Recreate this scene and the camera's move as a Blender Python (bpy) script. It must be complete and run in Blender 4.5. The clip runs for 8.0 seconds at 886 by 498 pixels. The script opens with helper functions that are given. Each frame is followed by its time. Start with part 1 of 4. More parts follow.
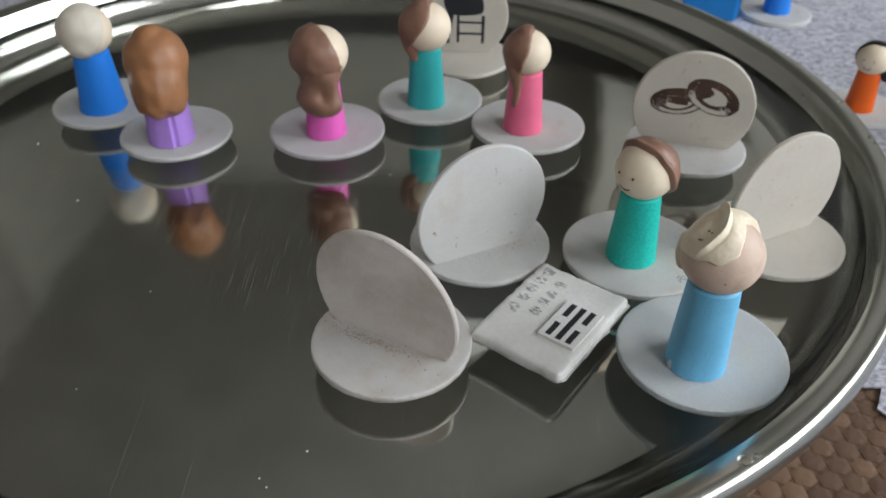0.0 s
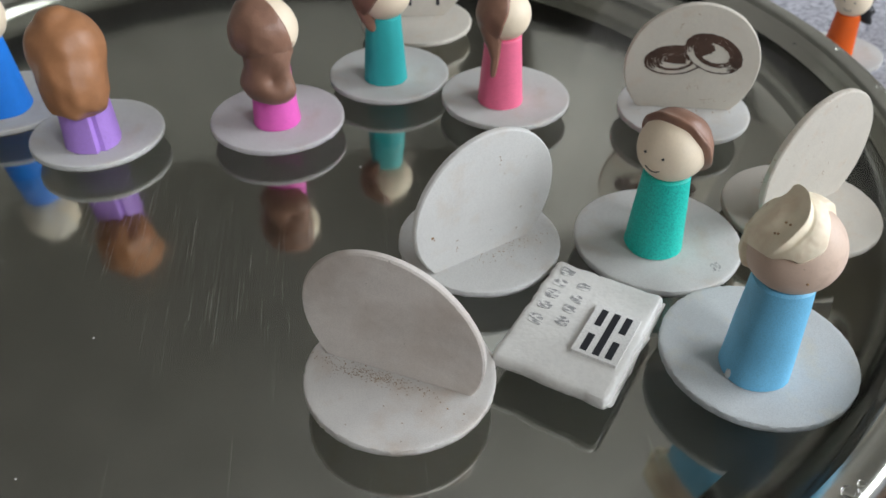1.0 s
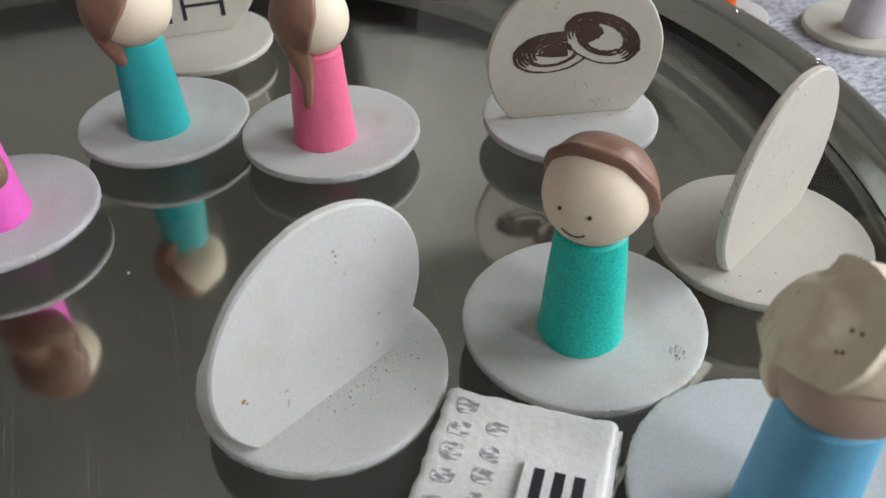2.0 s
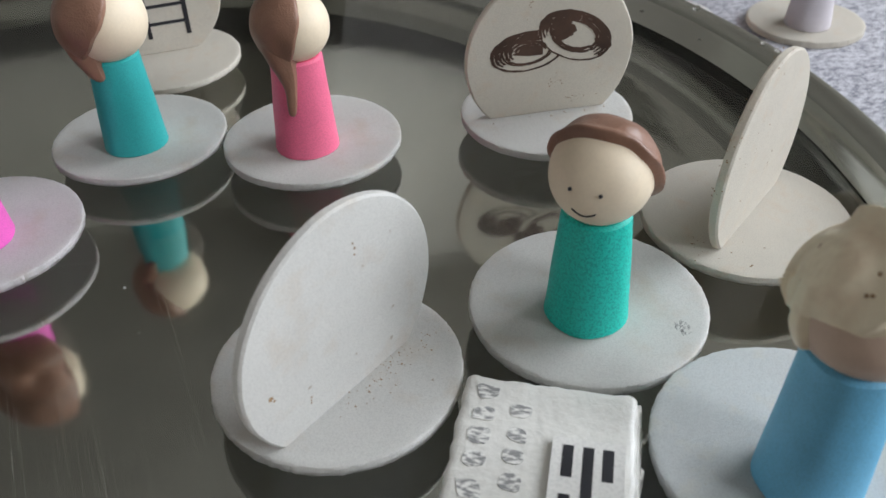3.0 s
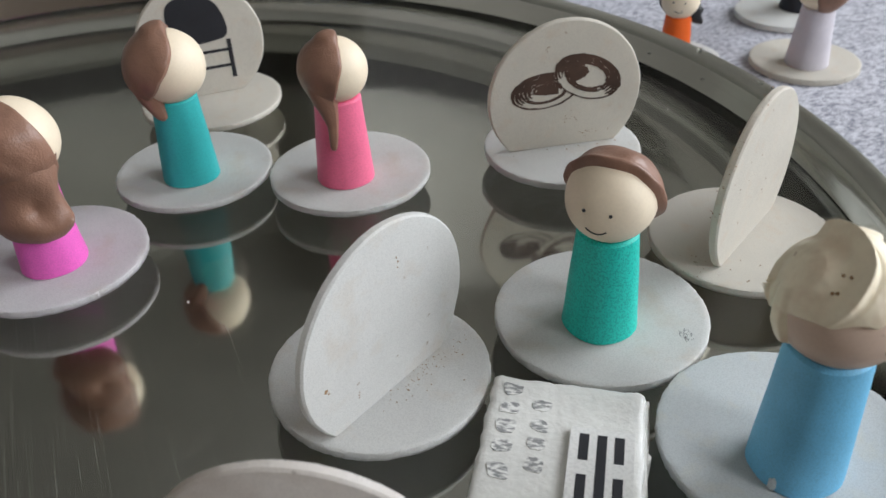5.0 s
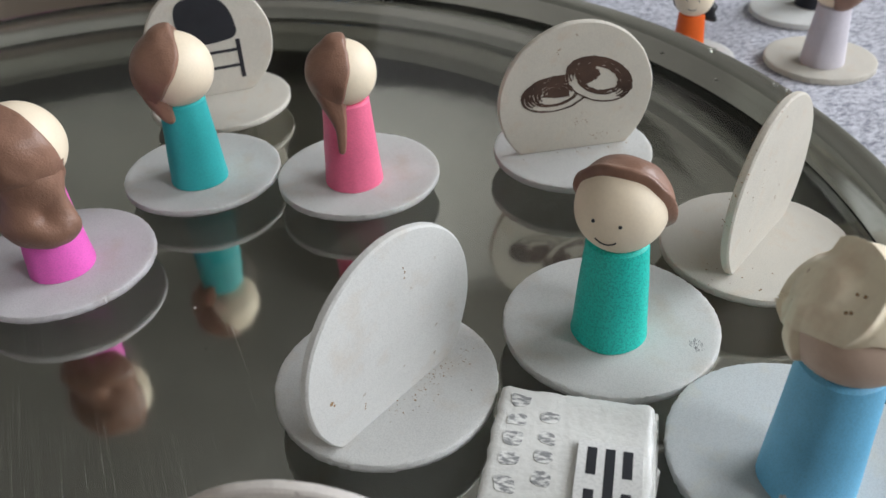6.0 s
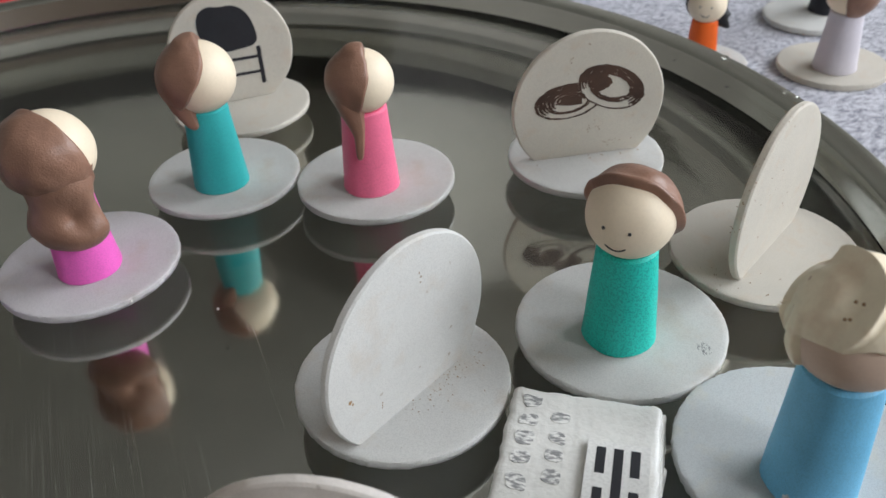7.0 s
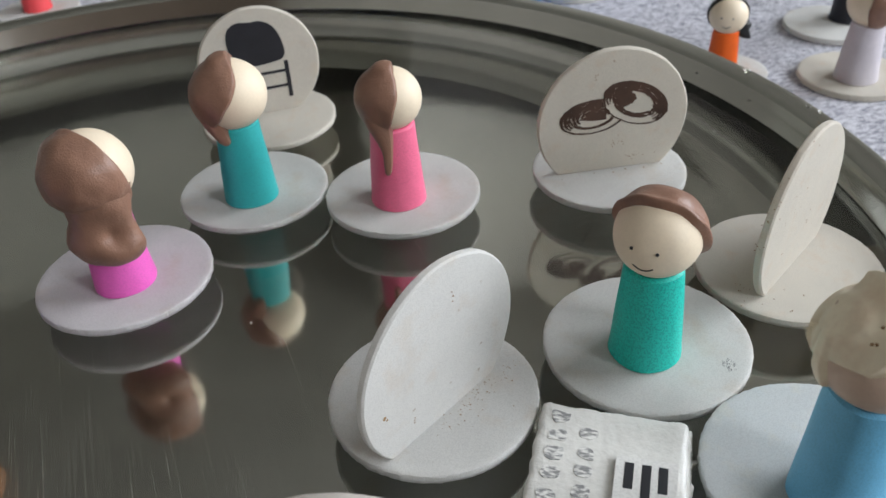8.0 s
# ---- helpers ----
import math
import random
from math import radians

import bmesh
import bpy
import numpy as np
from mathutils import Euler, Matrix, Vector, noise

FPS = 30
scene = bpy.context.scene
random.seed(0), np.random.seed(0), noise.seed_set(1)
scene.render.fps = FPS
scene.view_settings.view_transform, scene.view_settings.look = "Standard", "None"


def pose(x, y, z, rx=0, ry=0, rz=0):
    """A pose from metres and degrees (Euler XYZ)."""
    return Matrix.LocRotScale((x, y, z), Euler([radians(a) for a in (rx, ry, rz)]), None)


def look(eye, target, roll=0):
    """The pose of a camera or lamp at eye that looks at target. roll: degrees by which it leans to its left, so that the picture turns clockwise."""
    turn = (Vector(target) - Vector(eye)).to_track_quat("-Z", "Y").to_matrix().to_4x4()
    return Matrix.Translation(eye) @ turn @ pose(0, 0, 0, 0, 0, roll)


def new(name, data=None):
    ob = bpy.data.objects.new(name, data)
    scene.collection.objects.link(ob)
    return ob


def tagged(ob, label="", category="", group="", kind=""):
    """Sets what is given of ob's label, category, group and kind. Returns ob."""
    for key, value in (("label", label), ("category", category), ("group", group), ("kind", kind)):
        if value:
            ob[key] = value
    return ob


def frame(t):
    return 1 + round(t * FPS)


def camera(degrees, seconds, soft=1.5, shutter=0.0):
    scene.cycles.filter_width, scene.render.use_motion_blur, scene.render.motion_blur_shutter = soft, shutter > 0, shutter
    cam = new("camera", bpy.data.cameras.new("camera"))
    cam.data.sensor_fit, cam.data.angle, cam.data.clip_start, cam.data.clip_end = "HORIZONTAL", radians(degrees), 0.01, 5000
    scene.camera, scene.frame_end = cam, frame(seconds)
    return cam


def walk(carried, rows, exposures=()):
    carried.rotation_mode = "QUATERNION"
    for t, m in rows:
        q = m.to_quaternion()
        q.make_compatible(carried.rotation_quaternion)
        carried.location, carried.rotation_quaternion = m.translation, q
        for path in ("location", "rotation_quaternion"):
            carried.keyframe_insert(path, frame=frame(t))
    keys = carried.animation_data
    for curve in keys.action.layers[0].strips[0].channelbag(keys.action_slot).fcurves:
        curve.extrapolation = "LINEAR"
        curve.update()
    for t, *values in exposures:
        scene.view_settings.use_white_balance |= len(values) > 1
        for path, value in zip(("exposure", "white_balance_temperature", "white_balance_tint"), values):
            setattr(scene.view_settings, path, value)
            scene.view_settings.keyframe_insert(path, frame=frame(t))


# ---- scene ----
cam = camera(55.5, 8.0)
ROWS = [
    (0.0, 0.0010, -0.0003, 0.1683, 53.24, -0.51, 0.49),
    (0.5, 0.0054, 0.0134, 0.1626, 52.34, 0.05, -0.72),
    (0.8, -0.0079, 0.0303, 0.1580, 51.10, -0.08, -4.00),
    (1.0, -0.0205, 0.0408, 0.1540, 50.54, -0.31, -6.71),
    (1.2, -0.0297, 0.0551, 0.1515, 49.76, -0.08, -9.89),
    (1.5, -0.0230, 0.0921, 0.1378, 49.36, 0.38, -13.60),
    (1.7, -0.0055, 0.1130, 0.1293, 49.21, 1.35, -16.75),
    (2.0, -0.0005, 0.1194, 0.1185, 50.36, 0.92, -19.80),
    (2.2, -0.0037, 0.1201, 0.1206, 50.13, 0.81, -21.41),
    (3.3, -0.0158, 0.1181, 0.1138, 52.65, 1.20, -25.35),
    (3.5, -0.0169, 0.1141, 0.1162, 52.86, 1.75, -25.10),
    (4.0, -0.0180, 0.1034, 0.1198, 53.72, 2.46, -24.59),
    (4.5, -0.0216, 0.1030, 0.1232, 54.20, 2.54, -24.15),
    (4.7, -0.0248, 0.1022, 0.1243, 54.40, 1.90, -24.46),
    (5.8, -0.0240, 0.1057, 0.1256, 54.03, 1.74, -23.77),
    (6.0, -0.0225, 0.1057, 0.1269, 53.80, 2.13, -23.55),
    (6.5, -0.0211, 0.1000, 0.1284, 53.89, 2.29, -23.08),
    (7.0, -0.0241, 0.1019, 0.1312, 53.84, 2.46, -22.58),
    (7.5, -0.0252, 0.1020, 0.1326, 53.79, 2.72, -22.19),
    (8.0, -0.0275, 0.1022, 0.1371, 53.84, 2.94, -21.75),
]
EXPOSURE = [(0.0, -0.09), (0.5, -0.06), (1.0, 0.12), (1.5, 0.31), (2.0, 0.14), (3.5, 0.15), (8.0, 0.21)]
walk(cam, [(t, pose(*m)) for t, *m in ROWS], EXPOSURE)
cam.data.dof.use_dof, cam.data.dof.focus_distance, cam.data.dof.aperture_fstop = True, 0.185, 32.0

# ---- light ----
world = bpy.data.worlds.new("sky")
scene.world = world
world.use_nodes = True
sky = world.node_tree.nodes.new("ShaderNodeTexSky")
sky.sky_type, sky.sun_disc = "NISHITA", False
sky.sun_elevation, sky.sun_rotation = radians(40), radians(200)
world.node_tree.nodes["Background"].inputs["Strength"].default_value = 0.08
world.node_tree.links.new(sky.outputs["Color"], world.node_tree.nodes["Background"].inputs["Color"])

lamp = bpy.data.lights.new("window_light", "AREA")
lamp.shape, lamp.size, lamp.size_y, lamp.energy = "RECTANGLE", 1.2, 0.95, 33
lamp.color = (0.895, 0.94, 1.0)
new("window_light", lamp).matrix_world = look((1.58, 0.10, 0.85), (0.0, 0.05, 0.40))

# unseen soft fill from behind the camera, added to brighten surfaces facing south
lamp = bpy.data.lights.new("south_fill_light", "AREA")
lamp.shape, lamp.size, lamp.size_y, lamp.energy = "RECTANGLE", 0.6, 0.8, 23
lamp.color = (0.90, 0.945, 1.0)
new("south_fill_light", lamp).matrix_world = look((1.10, -1.48, 1.05), (0.45, 0.30, 0.45))

WATER, TABLE, FLOOR = 0.0, -0.0310, -0.79
TRAY = (-0.0428, 0.301)
TRAY_R = 0.2110


# ---- materials ----
def node_mat(name):
    m = bpy.data.materials.new(name)
    m.use_nodes = True
    nt = m.node_tree
    return m, nt, nt.nodes["Principled BSDF"]


def add(nt, kind, **values):
    n = nt.nodes.new(kind)
    for k, v in values.items():
        n.inputs[k.replace("_", " ")].default_value = v
    return n


def noise_tex(nt, coord, scale, detail=3.0, rough=0.55, stretch=None, turn=0.0):
    n = add(nt, "ShaderNodeTexNoise", Scale=scale, Detail=detail, Roughness=rough)
    if stretch:
        mp = nt.nodes.new("ShaderNodeMapping")
        mp.inputs["Scale"].default_value = stretch
        mp.inputs["Rotation"].default_value = (0, 0, turn)
        nt.links.new(coord, mp.inputs["Vector"])
        coord = mp.outputs["Vector"]
    nt.links.new(coord, n.inputs["Vector"])
    return n.outputs["Fac"]


def ramp(nt, fac, stops):
    r = nt.nodes.new("ShaderNodeValToRGB")
    els = r.color_ramp.elements
    while len(els) < len(stops):
        els.new(0.5)
    for e, (p, c) in zip(els, stops):
        e.position, e.color = p, (*c, 1)
    nt.links.new(fac, r.inputs["Fac"])
    return r.outputs["Color"]


def bump(nt, bsdf, height, strength, distance):
    b = add(nt, "ShaderNodeBump", Strength=strength, Distance=distance)
    nt.links.new(height, b.inputs["Height"])
    last = bsdf.inputs["Normal"].links
    if last:
        nt.links.new(last[0].from_socket, b.inputs["Normal"])
    nt.links.new(b.outputs["Normal"], bsdf.inputs["Normal"])


def mix_col(nt, fac, a, b, mode="MIX"):
    m = nt.nodes.new("ShaderNodeMix")
    m.data_type, m.blend_type = "RGBA", mode
    for sock, v in ((m.inputs[0], fac), (m.inputs[6], a), (m.inputs[7], b)):
        if isinstance(v, (tuple, list)):
            sock.default_value = (*v, 1)
        elif isinstance(v, float):
            sock.default_value = v
        else:
            nt.links.new(v, sock)
    return m.outputs[2]


def shade(c, k):
    return tuple(min(1.0, v * k) for v in c)


def clay(name, colour, rough=0.6, grain=2500.0, grain_depth=0.00012, vary=0.12, lumps=0.0006, stain=120.0, stain_amount=0.45, stain_from=0.50, stain_to=0.80, dirt=None, speckle=0.2, glow=0.0):
    """Matt clay or foam: two scales of tone, a fine grain and soft lumps."""
    m, nt, b = node_mat(name)
    co = nt.nodes.new("ShaderNodeTexCoord").outputs["Object"]
    big = noise_tex(nt, co, 90.0, 3.0)
    col = ramp(nt, big, [(0.3, shade(colour, 1 - vary)), (0.7, shade(colour, 1 + vary * 0.6))])
    fine = noise_tex(nt, co, grain, 2.0)
    col = mix_col(nt, speckle, col, ramp(nt, fine, [(0.40, shade(colour, 0.55)), (0.54, shade(colour, 1.08))]))
    if dirt:
        spots = noise_tex(nt, co, 420.0, 2.0, 0.4)
        patch = noise_tex(nt, co, stain, 4.0, 0.55)
        col = mix_col(nt, ramp(nt, spots, [(0.76, (0, 0, 0)), (0.80, (0.6, 0.6, 0.6))]), col, dirt)
        col = mix_col(nt, ramp(nt, patch, [(stain_from, (0, 0, 0)), (stain_to, (stain_amount,) * 3)]), col, shade(dirt, 1.9))
    nt.links.new(col, b.inputs["Base Color"])
    b.inputs["Roughness"].default_value = rough
    b.inputs["Specular IOR Level"].default_value = 0.4
    bump(nt, b, big, 0.5, lumps)
    bump(nt, b, fine, 0.7, grain_depth)
    if glow:
        # thin foam lets some light through
        t = nt.nodes.new("ShaderNodeBsdfTranslucent")
        nt.links.new(col, t.inputs["Color"])
        mx = nt.nodes.new("ShaderNodeMixShader")
        mx.inputs[0].default_value = glow
        nt.links.new(b.outputs[0], mx.inputs[1])
        nt.links.new(t.outputs[0], mx.inputs[2])
        nt.links.new(mx.outputs[0], nt.nodes["Material Output"].inputs["Surface"])
    return m


FOAM = clay("white_foam", (0.75, 0.745, 0.72), 0.75, 3800, 0.00009, 0.04, 0.0002, dirt=(0.30, 0.21, 0.12), stain_amount=0.28, stain_from=0.54, glow=0.32, speckle=0.2)
FOAM_GREY = clay("greyed_foam", (0.79, 0.765, 0.73), 0.75, 3600, 0.00009, 0.08, 0.0002, dirt=(0.3, 0.22, 0.15), glow=0.32, speckle=0.2)
FOAM_CREAM = clay("cream_foam", (0.73, 0.685, 0.605), 0.75, 3600, 0.00009, 0.05, 0.0002, dirt=(0.35, 0.22, 0.12), stain=200.0, stain_amount=0.22, stain_from=0.56, glow=0.32, speckle=0.2)
FOAM_BLUISH = clay("bluish_foam", (0.70, 0.73, 0.735), 0.75, 3800, 0.00009, 0.05, 0.0002, dirt=(0.45, 0.38, 0.22), stain_amount=0.25, stain_from=0.56, glow=0.3, speckle=0.2)
FOAM_LILAC = clay("lilac_tinged_foam", (0.75, 0.72, 0.73), 0.75, 3800, 0.00009, 0.05, 0.0002, dirt=(0.30, 0.21, 0.12), stain_amount=0.22, stain_from=0.56, glow=0.32, speckle=0.2)
SKIN = clay("beige_clay", (0.78, 0.66, 0.50), 0.5, 1500, 0.00003, 0.05, 0.0002, speckle=0.05)
SKIN_TAN = clay("tan_clay", (0.64, 0.49, 0.39), 0.5, 1500, 0.00003, 0.06, 0.0003, dirt=(0.12, 0.06, 0.03), speckle=0.05)
HAIR_BROWN = clay("brown_clay", (0.25, 0.135, 0.092), 0.38, 1900, 0.00016, 0.28, 0.0012, speckle=0.05)
HAIR_TAN = clay("caramel_clay", (0.34, 0.155, 0.07), 0.42, 1200, 0.00005, 0.2, 0.0006, speckle=0.05)
HAIR_CREAM = clay("cream_clay", (0.89, 0.795, 0.61), 0.5, 900, 0.00006, 0.08, 0.0008, dirt=(0.3, 0.14, 0.07), speckle=0.05)
HAIR_WHITE = clay("ivory_clay", (0.66, 0.6, 0.5), 0.55, 900, 0.00006, 0.06, 0.0006, speckle=0.05)
HAIR_BLACK = clay("black_clay", (0.012, 0.012, 0.013), 0.45, 900, 0.00006, 0.3, 0.0008, speckle=0.05)
INK = clay("black_ink", (0.02, 0.02, 0.025), 0.5, 3000, 0.00001, 0.3, 0.00005)
INK_BROWN = clay("dark_brown_ink", (0.075, 0.04, 0.027), 0.6, 1400, 0.00001, 0.6, 0.00005)
def pencil_mat():
    """Soft pencil rubbed over tape: grey strokes with the white showing between."""
    m, nt, b = node_mat("pencil_smudge")
    co = nt.nodes.new("ShaderNodeTexCoord").outputs["Object"]
    strokes = noise_tex(nt, co, 620.0, 3.0, 0.6, (1.0, 2.4, 1.0), 0.6)
    nt.links.new(ramp(nt, strokes, [(0.42, (0.24, 0.24, 0.24)), (0.50, (0.48, 0.475, 0.46)), (0.58, (0.72, 0.71, 0.68))]), b.inputs["Base Color"])
    b.inputs["Roughness"].default_value = 0.35
    return m


SMUDGE = pencil_mat()
PENCIL = clay("pencil_grey", (0.36, 0.36, 0.355), 0.5, 1500, 0.00010, 0.35, 0.0003, speckle=0.7)
EYELET = clay("eyelet_shadow_grey", (0.30, 0.30, 0.33), 0.9, 1500, 0.00005, 0.2, 0.0002)
DIRT_AND_PITS = clay("brown_dirt_and_pits", (0.36, 0.23, 0.12), 0.9, 2000, 0.00002, 0.3, 0.00005)
FOAM_SMUDGE = clay("smudged_foam", (0.80, 0.755, 0.71), 0.75, 3600, 0.00008, 0.12, 0.0002, dirt=(0.22, 0.18, 0.145), stain=48.0, stain_amount=0.55, stain_from=0.42, stain_to=0.66, glow=0.32, speckle=0.2)
TAPE = clay("taped_white_foam", (0.67, 0.66, 0.625), 0.30, 760, 0.00022, 0.05, 0.0006, speckle=0.08)
PAPER = clay("white_paper", (0.70, 0.69, 0.665), 0.45, 1500, 0.00001, 0.03, 0.00005)


def paint(name, colour, speckle=0.25, grain=3200):
    return clay(name, colour, 0.5, grain, 0.00006, 0.08, 0.0004, speckle=speckle)


BODY_BLUE = paint("royal_blue_clay", (0.012, 0.21, 0.76))
BODY_PURPLE = paint("lilac_clay", (0.44, 0.25, 0.72))
BODY_MAGENTA = paint("magenta_clay", (0.83, 0.135, 0.53))
BODY_TEAL = paint("deep_teal_clay", (0.03, 0.41, 0.41))
BODY_PINK = paint("pink_clay", (0.83, 0.16, 0.285))
BODY_GREEN = paint("sea_green_clay", (0.01, 0.52, 0.435), 0.6, 2500)
BODY_SKY = paint("sky_blue_clay", (0.165, 0.50, 0.76))
BODY_ORANGE = paint("orange_clay", (0.80, 0.12, 0.005))
BODY_BLACK = paint("black_body_clay", (0.012, 0.013, 0.02))
BODY_LAVENDER = paint("pale_lavender_clay", (0.60, 0.56, 0.60))
BODY_BLOCK = paint("bright_blue_clay", (0.01, 0.22, 0.62))
BODY_RED = paint("coral_red_clay", (0.75, 0.07, 0.08))


def steel_mat(name="stainless_steel", rough=0.06, scratch=1.0, worn=()):
    m, nt, b = node_mat(name)
    co = nt.nodes.new("ShaderNodeTexCoord").outputs["Object"]
    b.inputs["Metallic"].default_value = 1.0
    cloud = noise_tex(nt, co, 14.0, 4.0)
    col = ramp(nt, cloud, [(0.3, (0.49, 0.495, 0.45)), (0.7, (0.56, 0.565, 0.52))])
    nt.links.new(col, b.inputs["Base Color"])
    s1 = noise_tex(nt, co, 1.0, 4.0, 0.6, (1300, 16, 20), 0.22)
    s2 = noise_tex(nt, co, 1.0, 4.0, 0.6, (1900, 22, 20), 0.50)
    l1 = ramp(nt, s1, [(0.62, (0, 0, 0)), (0.78, (0.6, 0.6, 0.6))])
    l2 = ramp(nt, s2, [(0.63, (0, 0, 0)), (0.78, (0.5, 0.5, 0.5))])
    lines = mix_col(nt, 1.0 - scratch, mix_col(nt, 1.0, l1, l2, "LIGHTEN"), (0, 0, 0))
    for k, (x, y, size, turn, amount) in enumerate(worn):
        # a patch of fine parallel scratches left by scouring
        far = nt.nodes.new("ShaderNodeVectorMath")
        far.operation = "DISTANCE"
        nt.links.new(co, far.inputs[0])
        far.inputs[1].default_value = (x, y, -0.011)
        near = add(nt, "ShaderNodeMapRange", From_Min=size, From_Max=size * 0.25, To_Min=0.0, To_Max=amount)
        nt.links.new(far.outputs["Value"], near.inputs["Value"])
        fine = ramp(nt, noise_tex(nt, co, 1.0, 3.0, 0.65, (3400, 30, 20), turn), [(0.56, (0, 0, 0)), (0.70, (1, 1, 1))])
        lines = mix_col(nt, 1.0, lines, mix_col(nt, near.outputs[0], (0, 0, 0), fine), "LIGHTEN")
    if worn:
        nt.links.new(mix_col(nt, lines, col, (0.80, 0.80, 0.76)), b.inputs["Base Color"])
    r = mix_col(nt, lines, (rough,) * 3, (rough + 0.45,) * 3)
    nt.links.new(r, b.inputs["Roughness"])
    bump(nt, b, cloud, 0.3, 0.0006)
    bump(nt, b, lines, 0.15, 0.00001)
    return m


STEEL = steel_mat(scratch=0.75, worn=((-0.012, -0.080, 0.045, -0.65, 0.75), (-0.045, -0.045, 0.06, -0.35, 0.6), (-0.10, -0.09, 0.08, -0.2, 0.2)))
BRUSHED = steel_mat("brushed_steel", 0.24, 0.15)
SATIN = steel_mat("satin_steel", 0.14, 0.3)


def water_mat():
    m, nt, b = node_mat("clear_water")
    co = nt.nodes.new("ShaderNodeTexCoord").outputs["Object"]
    b.inputs["Base Color"].default_value = (1, 1, 1, 1)
    b.inputs["Roughness"].default_value = 0.0
    b.inputs["IOR"].default_value = 1.33
    b.inputs["Transmission Weight"].default_value = 1.0
    bump(nt, b, noise_tex(nt, co, 25.0, 1.0), 0.05, 0.0004)
    return m


WATER_MAT = water_mat()


def cloth_mat():
    m, nt, b = node_mat("white_woven_cloth")
    co = nt.nodes.new("ShaderNodeTexCoord").outputs["Object"]
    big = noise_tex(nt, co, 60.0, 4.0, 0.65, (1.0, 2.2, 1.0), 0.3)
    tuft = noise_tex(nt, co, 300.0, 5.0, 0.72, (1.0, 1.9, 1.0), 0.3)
    # hollows between the tufts are darkened in colour too, as painted shade
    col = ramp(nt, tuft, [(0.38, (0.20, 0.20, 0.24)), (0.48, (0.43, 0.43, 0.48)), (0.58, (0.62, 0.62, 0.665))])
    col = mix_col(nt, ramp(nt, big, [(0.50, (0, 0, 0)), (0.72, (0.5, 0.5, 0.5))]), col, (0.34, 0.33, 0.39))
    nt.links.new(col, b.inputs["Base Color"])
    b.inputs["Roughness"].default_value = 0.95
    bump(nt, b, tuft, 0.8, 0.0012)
    return m


CLOTH = cloth_mat()


def quilt_mat():
    m, nt, b = node_mat("brown_ribbed_fabric")
    co = nt.nodes.new("ShaderNodeTexCoord").outputs["Object"]
    geo = nt.nodes.new("ShaderNodeNewGeometry").outputs["Random Per Island"]
    rib = add(nt, "ShaderNodeTexWave", Scale=640.0, Distortion=1.5, Detail=2.0)
    rib.bands_direction = "DIAGONAL"
    nt.links.new(co, rib.inputs["Vector"])
    col = ramp(nt, geo, [(0.0, (0.06, 0.032, 0.018)), (0.5, (0.12, 0.067, 0.038)), (1.0, (0.26, 0.155, 0.088))])
    col = mix_col(nt, 0.5, col, ramp(nt, rib.outputs["Fac"], [(0.2, (0.05, 0.025, 0.014)), (0.8, (0.27, 0.155, 0.095))]))
    nt.links.new(col, b.inputs["Base Color"])
    b.inputs["Roughness"].default_value = 0.6
    bump(nt, b, rib.outputs["Fac"], 0.6, 0.0004)
    return m


QUILT = quilt_mat()
SEAM = clay("tan_seam", (0.12, 0.068, 0.036), 0.7, 1500, 0.0002, 0.3, 0.0004)


def plain(name, colour, rough, scale=6.0):
    m, nt, b = node_mat(name)
    co = nt.nodes.new("ShaderNodeTexCoord").outputs["Object"]
    n = noise_tex(nt, co, scale, 5.0, 0.6)
    nt.links.new(ramp(nt, n, [(0.3, shade(colour, 0.85)), (0.7, shade(colour, 1.1))]), b.inputs["Base Color"])
    b.inputs["Roughness"].default_value = rough
    bump(nt, b, noise_tex(nt, co, scale * 30, 3.0), 0.3, 0.002)
    return m


WALL = plain("wall_paint", (0.82, 0.80, 0.75), 0.8)
CEILING = plain("ceiling_paint", (0.43, 0.42, 0.385), 0.85)
WALL_DARK = plain("dark_wall_paint", (0.60, 0.59, 0.53), 0.8)
WALL_WEST = plain("brownish_wall_paint", (0.41, 0.385, 0.35), 0.8)
WALL_BROWN = plain("brown_wall_paint", (0.25, 0.19, 0.155), 0.8)
FLOOR_MAT = plain("floor_tile", (0.22, 0.18, 0.15), 0.5)
WOOD = plain("dark_wood", (0.12, 0.06, 0.03), 0.5, 20.0)


# ---- builders ----
def mesh_from(name, bm, mats, smooth=True):
    bmesh.ops.recalc_face_normals(bm, faces=bm.faces)
    if smooth:
        for e in bm.edges:
            if len(e.link_faces) == 2 and e.calc_face_angle(0.0) > 0.55:
                e.smooth = False
    me = bpy.data.meshes.new(name)
    bm.to_mesh(me)
    bm.free()
    for m in mats:
        me.materials.append(m)
    for p in me.polygons:
        p.use_smooth = smooth
    return me


def part(name, bm, material, parent, label="", smooth=True):
    mats = material if isinstance(material, (list, tuple)) else [material]
    ob = new(name, mesh_from(name, bm, mats, smooth))
    ob.parent = parent
    if label:
        ob["label"] = label
    return ob


